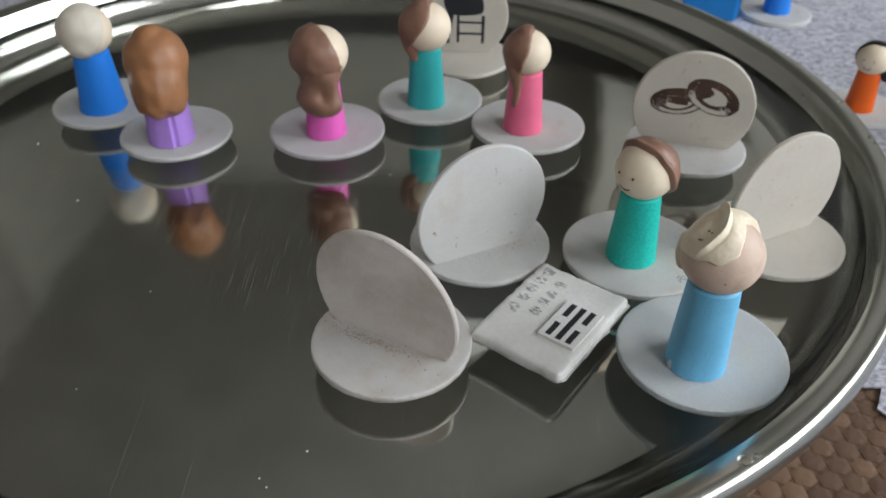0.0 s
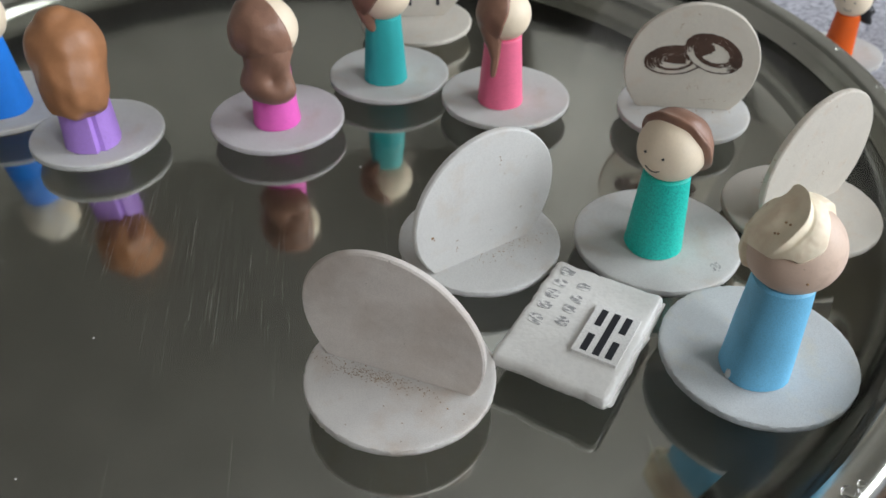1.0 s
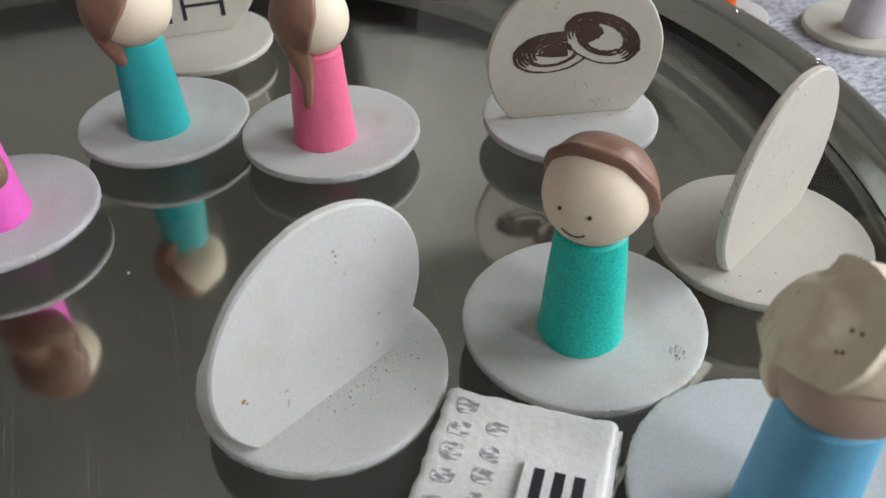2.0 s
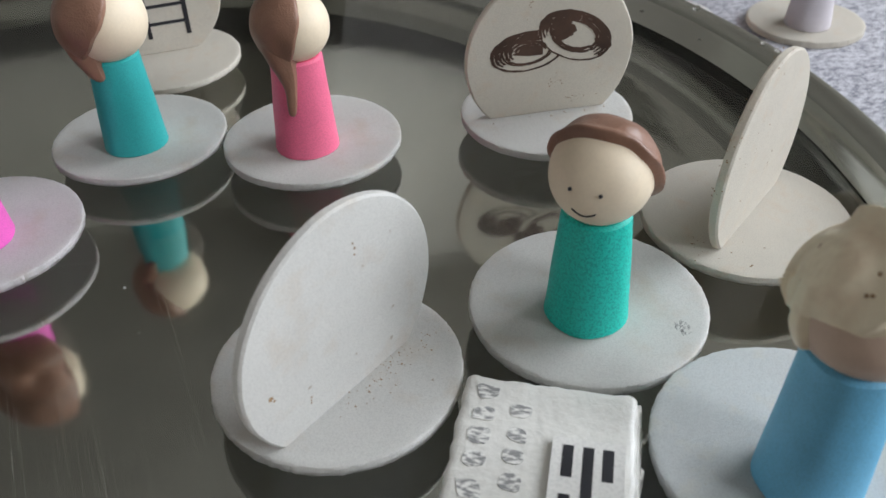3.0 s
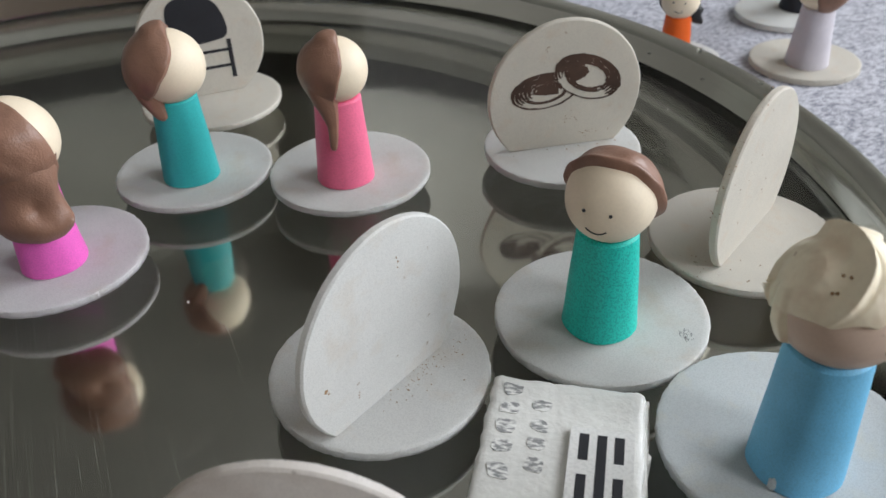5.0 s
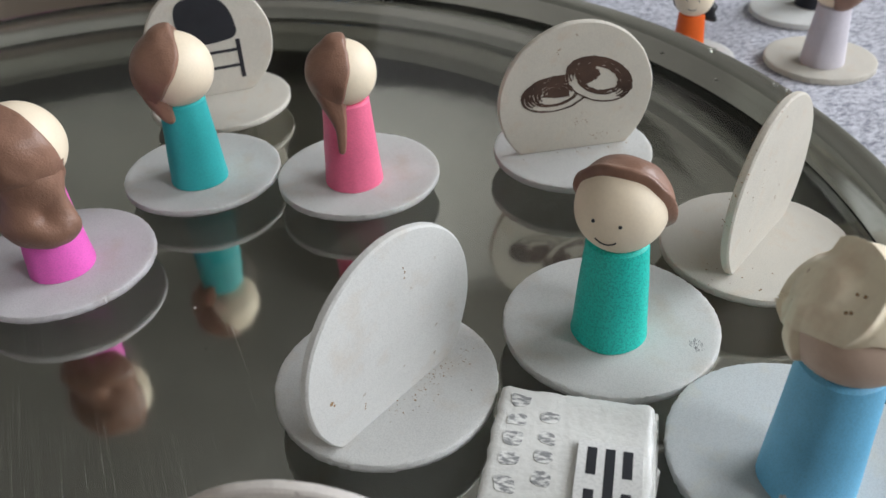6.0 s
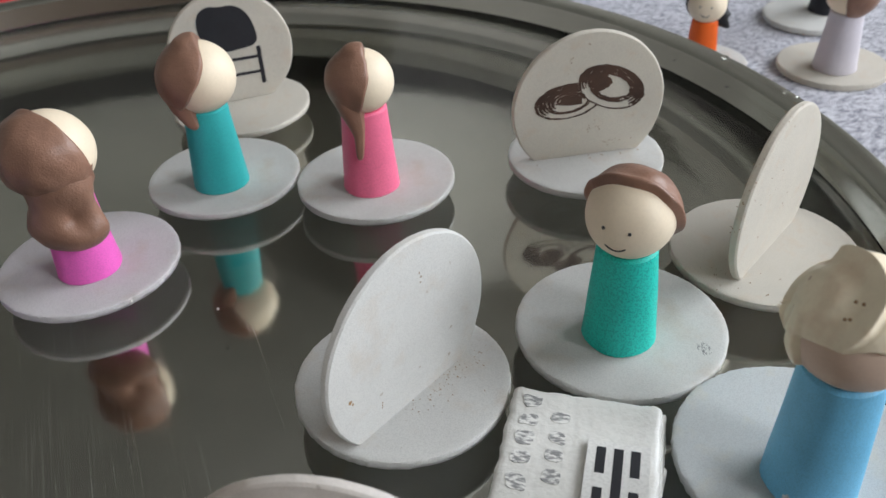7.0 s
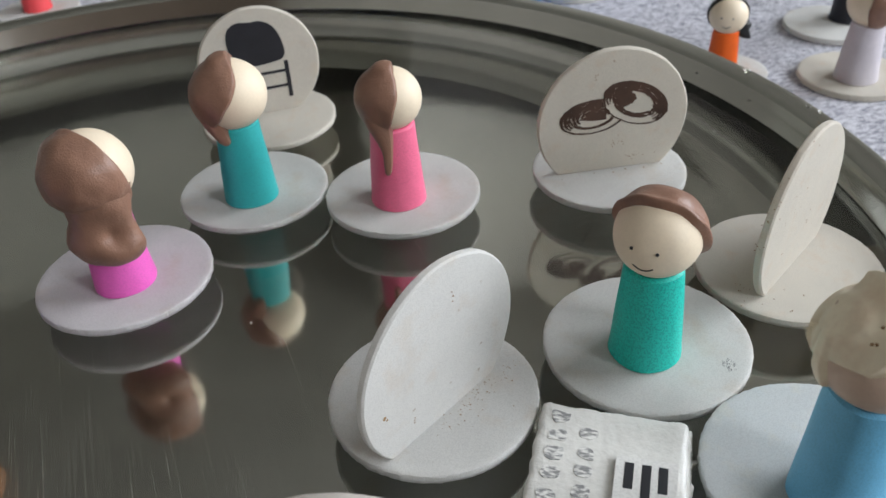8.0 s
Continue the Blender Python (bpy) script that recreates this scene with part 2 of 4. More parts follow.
def loft(bm, rings, mi=0, closed=True, caps=(True, True)):
    """Skin between rings of points; closed rings; caps as fans."""
    vs = [[bm.verts.new(p) for p in r] for r in rings]
    n = len(rings[0])
    out = []
    for a, b in zip(vs, vs[1:]):
        for i in range(n if closed else n - 1):
            j = (i + 1) % n
            out.append(bm.faces.new((a[i], a[j], b[j], b[i])))
    for k, ring in ((0, vs[0]), (1, vs[-1])):
        if caps[k]:
            c = bm.verts.new(sum((v.co for v in ring), Vector()) / n)
            for i in range(n):
                j = (i + 1) % n
                out.append(bm.faces.new((ring[i], ring[j], c) if k else (ring[j], ring[i], c)))
    for f in out:
        f.material_index = mi
    return vs


def box(bm, lo, hi, mi=0):
    loft(bm, [[(lo[0], lo[1], z), (hi[0], lo[1], z), (hi[0], hi[1], z), (lo[0], hi[1], z)] for z in (lo[2], hi[2])], mi)


def disc_rings(r, z0, z1, seed, n=260, rough=0.009):
    """Rings of a hand-cut foam disc with softened, slightly uneven edges."""
    e = 0.0004

    def rr(a, k):
        v = Vector((math.cos(a) * 1.3, math.sin(a) * 1.3, seed * 3.7))
        return r * (1 + rough * noise.noise(v) + rough * 0.45 * noise.noise(v * 14 + Vector((0, 0, k))) + rough * 0.8 * noise.noise(v * 31 + Vector((0, 0, k * 2.0))) + rough * 1.1 * noise.noise(v * 61 + Vector((0, 0, k * 3.0)))) 
    rings = []
    for k, (ins, z) in enumerate(((e * 1.2, z0), (0, z0 + e), (0, z1 - e), (e * 0.35, z1 - e * 0.3), (e * 1.2, z1), (e * 4, z1))):
        rings.append([((rr(2 * math.pi * i / n, k) - ins) * math.cos(2 * math.pi * i / n),
                       (rr(2 * math.pi * i / n, k) - ins) * math.sin(2 * math.pi * i / n), z) for i in range(n)])
    return rings


def blob(bm, centre, radius_of, mi, sub=4, squash=(1, 1, 1)):
    """A lump whose radius follows the direction."""
    made = bmesh.ops.create_icosphere(bm, subdivisions=sub, radius=1.0)["verts"]
    for v in made:
        d = v.co.normalized()
        r = radius_of(d)
        v.co = Vector(centre) + Vector((d.x * squash[0], d.y * squash[1], d.z * squash[2])) * r
    for f in {f for v in made for f in v.link_faces}:
        f.material_index = mi


def step(x, a, b):
    t = min(1.0, max(0.0, (x - a) / (b - a)))
    return t * t * (3 - 2 * t)


def hair_radius(r, n, thr, thick=0.1, tails=(), lumps=0.03, seed=0.0, lip=0.0, curve=(0, 0, 0, 0)):
    n = Vector(n).normalized()
    tails = [(Vector(t[0]).normalized(), t[1], t[2], t[3] if len(t) > 3 else 4) for t in tails]

    def f(d):
        s = d.dot(n) + sum(k * d.z ** i for i, k in enumerate(curve)) + 0.05 * noise.noise(d * 2.0 + Vector((seed * 2, 1, 0)))
        out = r * (0.9 + (0.1 + thick) * step(s, thr - 0.06, thr + 0.10))
        out *= 1 + lumps * noise.noise(d * 2.2 + Vector((seed, seed, 0))) * step(s, thr, thr + 0.3)
        out += r * lip * math.exp(-(((s - thr - 0.12) / 0.07) ** 2))
        for td, length, w, power in tails:
            a = math.acos(max(-1.0, min(1.0, d.dot(td))))
            out += r * length * math.exp(-((a / w) ** power)) * (1 + lumps * 2 * noise.noise(d * 5 + Vector((seed, 3, 0))))
        return out
    return f


def az(deg, elev):
    e, a = radians(elev), radians(deg)
    return Vector((math.cos(a) * math.cos(e), math.sin(a) * math.cos(e), math.sin(e)))


def figurine(name, at, body, label, hair=None, hair_mat=None, skin=None, r_disc=0.023, lean=(0, 0), off=(0, 0), face=None,
             height=0.0255, head=0.0104, seed=1.0, foam=None, widths=(0.0081, 0.0062), extra=None, seam=None, z=None, group="floating clay figures"):
    """A peg doll of clay on a round foam base: one mesh."""
    bm = bmesh.new()
    z0, zt = -0.0006, 0.0022
    loft(bm, disc_rings(r_disc, z0, zt, seed), 0)
    # body: tapered, slightly squared, rounded at the foot and the neck
    rings, n = [], 40
    prof = [(0.0, 0.95), (0.0006, 1.0)] + [(k / 8, 1.0) for k in range(1, 8)] + [(0.98, 1.0), (1.0, 0.9)]
    for u, k in prof:
        hgt = u * height if u > 0.001 or u == 0 else 0.0006
        w = (widths[0] + (widths[1] - widths[0]) * u) * k
        ring = []
        for i in range(n):
            a = 2 * math.pi * i / n
            c, s = math.cos(a), math.sin(a)
            sq = 1 / (abs(c) ** 2.2 + abs(s) ** 2.2) ** (1 / 2.2)
            wob = 1 + 0.02 * noise.noise(Vector((c * 2, s * 2, u * 3 + seed * 5)))
            if seam is not None:
                da = math.atan2(math.sin(a - seam), math.cos(a - seam))
                wob *= 1 + 0.07 * math.exp(-(da / 0.12) ** 2) - 0.12 * math.exp(-((da - 0.22) / 0.10) ** 2)
            ring.append((off[0] + lean[0] * u + w * c * sq * wob, off[1] + lean[1] * u + w * s * sq * wob, zt - 0.0003 + hgt))
        rings.append(ring)
    loft(bm, rings, 1)
    hc = Vector((off[0] + lean[0] * 1.25, off[1] + lean[1] * 1.25, zt + height + head * 0.78))
    blob(bm, hc, lambda d: head * (1 + 0.012 * noise.noise(d * 1.5 + Vector((seed, 0, 0)))), 2, 4, (1, 1, 0.97))
    if hair:
        blob(bm, hc, hair_radius(head, seed=seed, **hair), 3, 6 if z is None else 5, (1, 1, 0.98))
    if face is not None:
        for da in (-17, 17):
            p = hc + az(face + da, 8) * head * 1.0
            blob(bm, p, lambda d: 0.00038, 4, 2)
        for k in range(25):
            u = k / 12 - 1
            p = hc + az(face + 13 * u, -23 + 6 * u * u) * head * 1.0
            blob(bm, p, lambda d: 0.0002, 4, 1)
    if extra:
        extra(bm, hc, zt)
    ob = new(name, mesh_from(name, bm, [foam or FOAM, body, skin or SKIN, hair_mat or HAIR_BROWN, INK, DIRT_AND_PITS, PENCIL]))
    ob.location = (at[0], at[1], WATER if z is None else z)
    return tagged(ob, label, "figurine", group)


def card_stand(name, at, yaw, label, foam, r=0.0232, up=0.0385, shift=0.0, lean=0.0, seed=2.0, top_foam=None, skew=0.0, dx=0.0, ru=None):
    """Two foam discs: one lies flat, the other stands on it, cut straight at the foot. Returns the stand, its upright and where the upright's face lies."""
    root = tagged(new(name), label, "card stand", "floating card stands")
    root.location = (at[0], at[1], WATER)
    root.rotation_euler = (0, 0, radians(yaw))
    bm = bmesh.new()
    loft(bm, disc_rings(r, -0.0006, 0.0022, seed), 0)
    part("base_disc", bm, foam, root)
    bm = bmesh.new()
    R = ru or r * 0.985
    cz = 0.0026 + up - R
    a0 = math.asin(max(-1, min(1, (0.0021 - cz) / R)))
    n, th, e = 240, 0.0021, 0.00042
    outline = []
    for i in range(n + 1):
        a = a0 + (math.pi - 2 * a0) * i / n
        k = R * (1 + 0.006 * noise.noise(Vector((math.cos(a) * 3, math.sin(a) * 3, seed * 9))) + 0.003 * noise.noise(Vector((math.cos(a) * 40, math.sin(a) * 30, seed * 5))))
        outline.append((k * math.cos(a), k * math.sin(a)))
    rings = []
    for k, (ins, y) in enumerate(((e * 5, -th / 2), (e, -th / 2), (0, -th / 2 + e), (0, -th / 6), (0, th / 6), (0, th / 2 - e), (e, th / 2), (e * 5, th / 2))):
        nib = [0.00012 * noise.noise(Vector((x * 2200, zz * 2200, k * 5.3 + seed))) if 0 < k < 7 else 0.0 for x, zz in outline]
        rings.append([(x * (1 - (ins + b) / R) + dx + skew * (zz + cz), shift + y + math.tan(radians(lean)) * (zz + cz), cz + zz * (1 - (ins + b) / R)) for (x, zz), b in zip(outline, nib)])
    loft(bm, rings, 0)
    upright = part("upright_disc", bm, top_foam or foam, root)
    return root, upright, (cz, shift - th / 2, lean)


def flat_on(bm, pts, y, thick, mi=0):
    """A flat shape of the outline pts (x, z), standing on the plane y, a hair proud of it."""
    loft(bm, [[(x, y, z) for x, z in pts], [(x, y - thick, z) for x, z in pts]], mi)


def bar(bm, x0, y0, x1, y1, w, z0, z1, mi=0):
    d = Vector((x1 - x0, y1 - y0, 0)).normalized()
    s = Vector((-d.y, d.x, 0)) * w / 2
    a, b = Vector((x0, y0, 0)), Vector((x1, y1, 0))
    loft(bm, [[p + Vector((0, 0, z)) for p in (a - s, b - s, b + s, a + s)] for z in (z0, z1)], mi)


# ---- the room that closes the place ----
def slab(name, lo, hi, mat, label, cat="wall"):
    bm = bmesh.new()
    box(bm, lo, hi)
    ob = new(name, mesh_from(name, bm, [mat], False))
    return tagged(ob, label, cat, kind="structure")


X0, X1, Y0, Y1, ZC = -1.5, 1.6, -1.5, 3.0, 1.75
WY0, WY1, WZ0, WZ1 = -0.55, 0.75, 0.33, 1.37
slab("floor", (X0 - 0.15, Y0 - 0.15, FLOOR - 0.1), (X1 + 0.15, Y1 + 0.15, FLOOR), FLOOR_MAT, "plain brown tiled floor of the room", "floor")
slab("ceiling", (X0 - 0.15, Y0 - 0.15, ZC), (X1 + 0.15, Y1 + 0.15, ZC + 0.12), CEILING, "plain dull painted ceiling of the room", "ceiling")
slab("wall_west", (X0 - 0.15, Y0, FLOOR), (X0, 1.9, ZC), WALL_WEST, "plain brownish painted wall facing the window")
# unseen end, split off and lightened to lift the reflection at the left
slab("wall_west_end", (X0 - 0.15, 1.9, FLOOR), (X0, Y1, ZC), WALL_DARK, "plain grey end of the wall, unseen, lightened for the water's reflection")
# unseen white wall, added so that the pan mirrors something bright on the right
slab("reflector_wall", (0.60, 2.20, FLOOR), (X1, 2.32, ZC), WALL, "plain white wall, unseen, added to brighten the tray's reflections")
slab("wall_north", (X0 - 0.15, Y1, FLOOR), (X1 + 0.15, Y1 + 0.15, ZC), WALL_DARK, "plain dark painted wall of the room")


def window_wall():
    bm = bmesh.new()
    box(bm, (X1, Y0, FLOOR), (X1 + 0.15, WY0, ZC))
    box(bm, (X1, WY1, FLOOR), (X1 + 0.15, Y1, ZC))
    box(bm, (X1, WY0, FLOOR), (X1 + 0.15, WY1, WZ0))
    box(bm, (X1, WY0, WZ1), (X1 + 0.15, WY1, ZC))
    ob = new("wall_east", mesh_from("wall_east", bm, [WALL], False))
    tagged(ob, "plain painted wall with a wide window opening", "wall", kind="structure")


window_wall()


# out of view; its opening is added only to hold the fill lamp
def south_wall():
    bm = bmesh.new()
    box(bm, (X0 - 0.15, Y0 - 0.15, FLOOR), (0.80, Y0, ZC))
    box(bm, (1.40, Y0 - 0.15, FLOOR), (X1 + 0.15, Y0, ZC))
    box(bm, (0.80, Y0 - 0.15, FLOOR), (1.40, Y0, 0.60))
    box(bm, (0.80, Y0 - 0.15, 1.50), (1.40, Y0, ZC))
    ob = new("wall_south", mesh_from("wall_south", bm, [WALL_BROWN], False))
    tagged(ob, "plain painted wall, unseen, with an opening added for the fill light", "wall", kind="structure")


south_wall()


def table():
    root = tagged(new("table"), "dark wooden table under the cloths and tray", "table")
    root.location = (0, 0, 0)
    top = TABLE - 0.003
    bm = bmesh.new()
    box(bm, (-0.75, -0.40, top - 0.03), (0.75, 1.05, top))
    bmesh.ops.bevel(bm, geom=bm.edges[:], offset=0.004, segments=2, affect="EDGES")
    part("tabletop", bm, WOOD, root, smooth=False)
    for x in (-0.69, 0.69):
        for y in (-0.34, 0.99):
            bm = bmesh.new()
            box(bm, (x - 0.03, y - 0.03, FLOOR), (x + 0.03, y + 0.03, top - 0.03))
            part("leg", bm, WOOD, root, smooth=False)


table()
CLOTH_X = 0.137


def tablecloth():
    """A white cloth with a scalloped edge; brown fabric shows where it ends."""
    root = tagged(new("tablecloth"), "white and pale lavender textured cloth with scalloped eyelet edge", "tablecloth")
    bm = bmesh.new()
    nx, ny = 150, 150
    rows = []
    for j in range(ny + 1):
        y = -0.38 + 1.41 * j / ny
        edge = CLOTH_X + 0.010 * abs(math.sin((y - 0.185) * math.pi / 0.042)) ** 0.7 if y < 0.2 else -0.74
        row = []
        for i in range(nx + 1):
            u = i / nx
            x = edge + (0.74 - edge) * (u ** 1.6 if y < 0.2 else u)
            d = math.hypot(x - TRAY[0], y - TRAY[1])
            wave = 0.0012 * (1 + noise.noise(Vector((x * 14, y * 14, 1)))) * step(d, TRAY_R, TRAY_R + 0.05)
            row.append(bm.verts.new((x, y, TABLE + wave)))
        rows.append(row)
    for a, b in zip(rows, rows[1:]):
        for i in range(nx):
            bm.faces.new((a[i], a[i + 1], b[i + 1], b[i]))
    g = bmesh.ops.extrude_face_region(bm, geom=list(bm.faces))["geom"]
    for v in g:
        if isinstance(v, bmesh.types.BMVert):
            v.co.z += 0.0007
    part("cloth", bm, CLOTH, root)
    # no holes are cut: dark grey discs stand in for the shade in the eyelets
    bm = bmesh.new()
    rng = random.Random(21)
    for k in range(90):
        x, y = CLOTH_X + 0.012 + rng.random() * 0.05, 0.06 + rng.random() * 0.22
        if math.hypot(x - TRAY[0], y - TRAY[1]) < TRAY_R + 0.002:
            continue
        a, b, turn = rng.uniform(0.0009, 0.0018), rng.uniform(0.0006, 0.0010), rng.uniform(-0.4, 0.4)
        ring = [(x + a * math.cos(q) * math.cos(turn) - b * math.sin(q) * math.sin(turn), y + a * math.cos(q) * math.sin(turn) + b * math.sin(q) * math.cos(turn)) for q in [k2 * math.pi / 5 for k2 in range(10)]]
        zz = TABLE + 0.0007 + 0.0012 * (1 + noise.noise(Vector((x * 14, y * 14, 1)))) * step(math.hypot(x - TRAY[0], y - TRAY[1]), TRAY_R, TRAY_R + 0.05)
        loft(bm, [[(px, py, zz - 0.0004) for px, py in ring], [(px, py, zz + 0.00025) for px, py in ring]], 0)
    part("eyelet_shade", bm, EYELET, root, "dark grey discs painted as the shade in eyelet holes")["kind"] = "stuff"


tablecloth()


def brown_cloth():
    root = tagged(new("brown_cloth"), "brown ribbed cloth with a hexagon pattern on the table", "tablecloth")
    root.location = (0, 0, TABLE - 0.0028)
    bm = bmesh.new()
    box(bm, (-0.74, -0.39, 0), (0.74, 0.30, 0.0018))
    part("backing", bm, SEAM, root, "tan woven seams between the hexagons", smooth=False)
    bm = bmesh.new()
    s = 0.0042
    w, h = s * math.sqrt(3), s * 1.5
    turn = radians(-9)
    for j in range(-32, 42):
        for i in range(-6, 44):
            gx, gy = (i + 0.5 * (j % 2)) * w, j * h
            cx, cy = 0.06 + gx * math.cos(turn) - gy * math.sin(turn), gx * math.sin(turn) + gy * math.cos(turn)
            if math.hypot(cx - TRAY[0], cy - TRAY[1]) < TRAY_R - 0.03 or cy < -0.38 or cy > 0.29:
                continue
            rings = []
            for k, z in ((0.965, 0.0014), (0.92, 0.0020), (0.5, 0.0023)):
                rings.append([(cx + s * k * math.sin(math.pi / 3 * q + turn), cy + s * k * math.cos(math.pi / 3 * q + turn), z) for q in range(6)])
            loft(bm, rings, 0, caps=(False, True))
    ob = part("hexagon_quilting", bm, QUILT, root, smooth=False)
    ob["kind"] = "stuff"


brown_cloth()


# ---- the tray and its water ----
def tray():
    # a slightly domed pan, a steep wall, a rolled rim and the shell below
    prof = [(0.002 + 0.0085 * k, -0.0130 + 0.0032 * (1 - ((0.002 + 0.0085 * k) / 0.172) ** 2)) for k in range(21)] + [
            (0.1790, -0.0133), (0.1840, -0.0130), (0.1875, -0.0118), (0.1910, -0.0094), (0.1945, -0.0062), (0.1975, -0.0028), (0.1993, 0.0), (0.2006, 0.0028), (0.2016, 0.0054), (0.2023, 0.0074),
            (0.2029, 0.0086), (0.2037, 0.0091), (0.2049, 0.0095), (0.2064, 0.0099), (0.2080, 0.0102), (0.2093, 0.0103), (0.2103, 0.0099), (0.2111, 0.0089), (0.2116, 0.0074), (0.2119, 0.0050), (0.2116, 0.0032), (0.2105, 0.0022), (0.2090, 0.0026),
            (0.2066, 0.0060), (0.2040, 0.0040), (0.2010, -0.0060), (0.1965, -0.0200), (0.190, -0.0275), (0.182, -0.0292), (0.06, -0.0292), (0.002, -0.0292)]
    n = 220
    root = tagged(new("steel_tray"), "round stainless steel tray filled with shallow water", "tray")
    root.location = (*TRAY, 0)
    foot = next(k for k, p in enumerate(prof) if p == (0.1840, -0.0130))
    lip = next(k for k, p in enumerate(prof) if p == (0.2029, 0.0086))
    end = next(k for k, p in enumerate(prof) if p == (0.2066, 0.0060))
    for name, rings in (("pan", prof[:foot + 1]), ("side_wall", prof[foot:lip + 1]), ("rolled_rim", prof[lip:end + 1]), ("outer_shell", prof[end:])):
        bm = bmesh.new()
        k = TRAY_R / 0.2119
        loft(bm, [[(k * r * math.cos(2 * math.pi * i / n), k * r * math.sin(2 * math.pi * i / n), z) for i in range(n)] for r, z in rings], 0, caps=(name == "pan", name == "outer_shell"))
        part(name, bm, {"rolled_rim": BRUSHED, "side_wall": SATIN}.get(name, STEEL), root)


tray()


def water():
    bm = bmesh.new()
    n = 160
    rings = []
    for r, z in ((0.0, 0.0), (0.10, 0.0), (0.1972, 0.0), (0.1986, 0.0003), (0.1994, 0.0007)):
        rings.append([(max(r, 0.001) * math.cos(2 * math.pi * i / n) * (1 + 0.0015 * noise.noise(Vector((math.cos(i * 0.4) * 3, i * 0.2, 0))) * (r > 0.198)),
                       max(r, 0.001) * math.sin(2 * math.pi * i / n), z) for i in range(n)])
    loft(bm, rings, 0, caps=(True, False))
    bmesh.ops.recalc_face_normals(bm, faces=bm.faces)
    me = mesh_from("water", bm, [WATER_MAT])
    if me.polygons[0].normal.z < 0:
        me.flip_normals()
    ob = new("water", me)
    ob.location, ob.scale = (*TRAY, WATER + 0.0008), (1.0022 * TRAY_R / 0.2119, 1.0022 * TRAY_R / 0.2119, 1)
    tagged(ob, "still clear shallow water in the steel tray", "water", kind="structure")


water()

# ---- card stands ----
def specks(root, n, x, y, sx, sy, seed, z=0.00222, big=0.00035):
    """Crumbs of dirt pressed into the foam; single ones also paint the shade of pinholes."""
    rng = random.Random(seed)
    bm = bmesh.new()
    for _ in range(n):
        cx, cy, r = rng.gauss(x, sx), rng.gauss(y, sy), big * rng.uniform(0.25, 1.0)
        a0 = rng.uniform(0, 6)
        ring = [(cx + r * rng.uniform(0.5, 1.1) * math.cos(a0 + k * 1.05), cy + r * rng.uniform(0.5, 1.1) * math.sin(a0 + k * 1.05)) for k in range(6)]
        loft(bm, [[(px, py, z - 0.0001) for px, py in ring], [(px, py, z + 0.00006) for px, py in ring]], 0, caps=(False, True))
    part("dirt_and_pinholes", bm, DIRT_AND_PITS, root, "brown dirt specks and painted pinhole shade")["kind"] = "stuff"


stand, _, _ = card_stand("card_stand", (-0.0139, 0.1788), -28, "blank greyed white foam card stand with a speckled base, afloat", FOAM_GREY, up=0.0352, seed=1.3, top_foam=FOAM_SMUDGE, skew=-0.10)
specks(stand, 330, -0.006, -0.0036, 0.0070, 0.0013, 5, big=0.0002)
specks(stand, 14, 0.004, -0.010, 0.009, 0.005, 6, big=0.00028)
stand, upright, (cz, face_y, _) = card_stand("card_stand", (0.0128, 0.2277), 27, "blank white foam card stand with a round upright, afloat", FOAM, up=0.0385, shift=-0.0052, seed=2.6, skew=0.03, dx=-0.0031)
specks(stand, 22, 0.008, -0.0080, 0.006, 0.0016, 7, big=0.00026)
# two pinholes: flat brown spots stand in for the shade inside them
for hole in ((0.0135, -0.0115), (0.0077, -0.0164)):
    specks(stand, 1, *hole, 0.0, 0.0, 8, big=0.0006)
specks(stand, 70, 0.006, -0.0085, 0.008, 0.0016, 18, big=0.00015)


def stain_and_nick_spots():
    """A brown spot, a scuffed patch and a small nick on the upright, the nick painted as flat brown dots."""
    bm = bmesh.new()
    rng = random.Random(12)
    for x, z, r in ((-0.0174, 0.0150, 0.00055), (-0.0168, 0.0141, 0.00030), (-0.0094, 0.0072, 0.0002), (-0.0093, 0.0078, 0.0002), (-0.0092, 0.0084, 0.0002),
                    (0.0032, 0.0330, 0.00025), (0.0036, 0.0318, 0.0003), (0.0034, 0.0306, 0.0002)):
        pts = [(x + r * rng.uniform(0.6, 1.2) * math.cos(k * 0.9), z + r * rng.uniform(0.6, 1.2) * math.sin(k * 0.9)) for k in range(7)]
        flat_on(bm, [(px - 0.0031 + 0.03 * pz, pz) for px, pz in pts], face_y + 0.00002, 0.00006)
    part("stain_and_nick_spots", bm, DIRT_AND_PITS, stand, "brown stain spots and a painted nick", smooth=False)["kind"] = "stuff"


stain_and_nick_spots()
rings_stand, _, (ring_cz, ring_y, _) = card_stand("card_stand", (0.0965, 0.2940), -12, "cream-white foam card stand printed with two brown rings, afloat", FOAM, up=0.0385, seed=3.1, top_foam=FOAM_CREAM)
specks(rings_stand, 10, 0.004, -0.0025, 0.010, 0.0006, 9, big=0.0004)
stand, _, (cream_cz, cream_y, _) = card_stand("card_stand", (0.1122, 0.2320), 27, "blank cream foam card stand near the tray's edge, afloat", FOAM_CREAM, up=0.0385, seed=4.4)
specks(stand, 6, -0.012, -0.006, 0.006, 0.005, 10, big=0.0003)
specks(stand, 22, -0.016, 0.003, 0.003, 0.003, 20, big=0.0002)


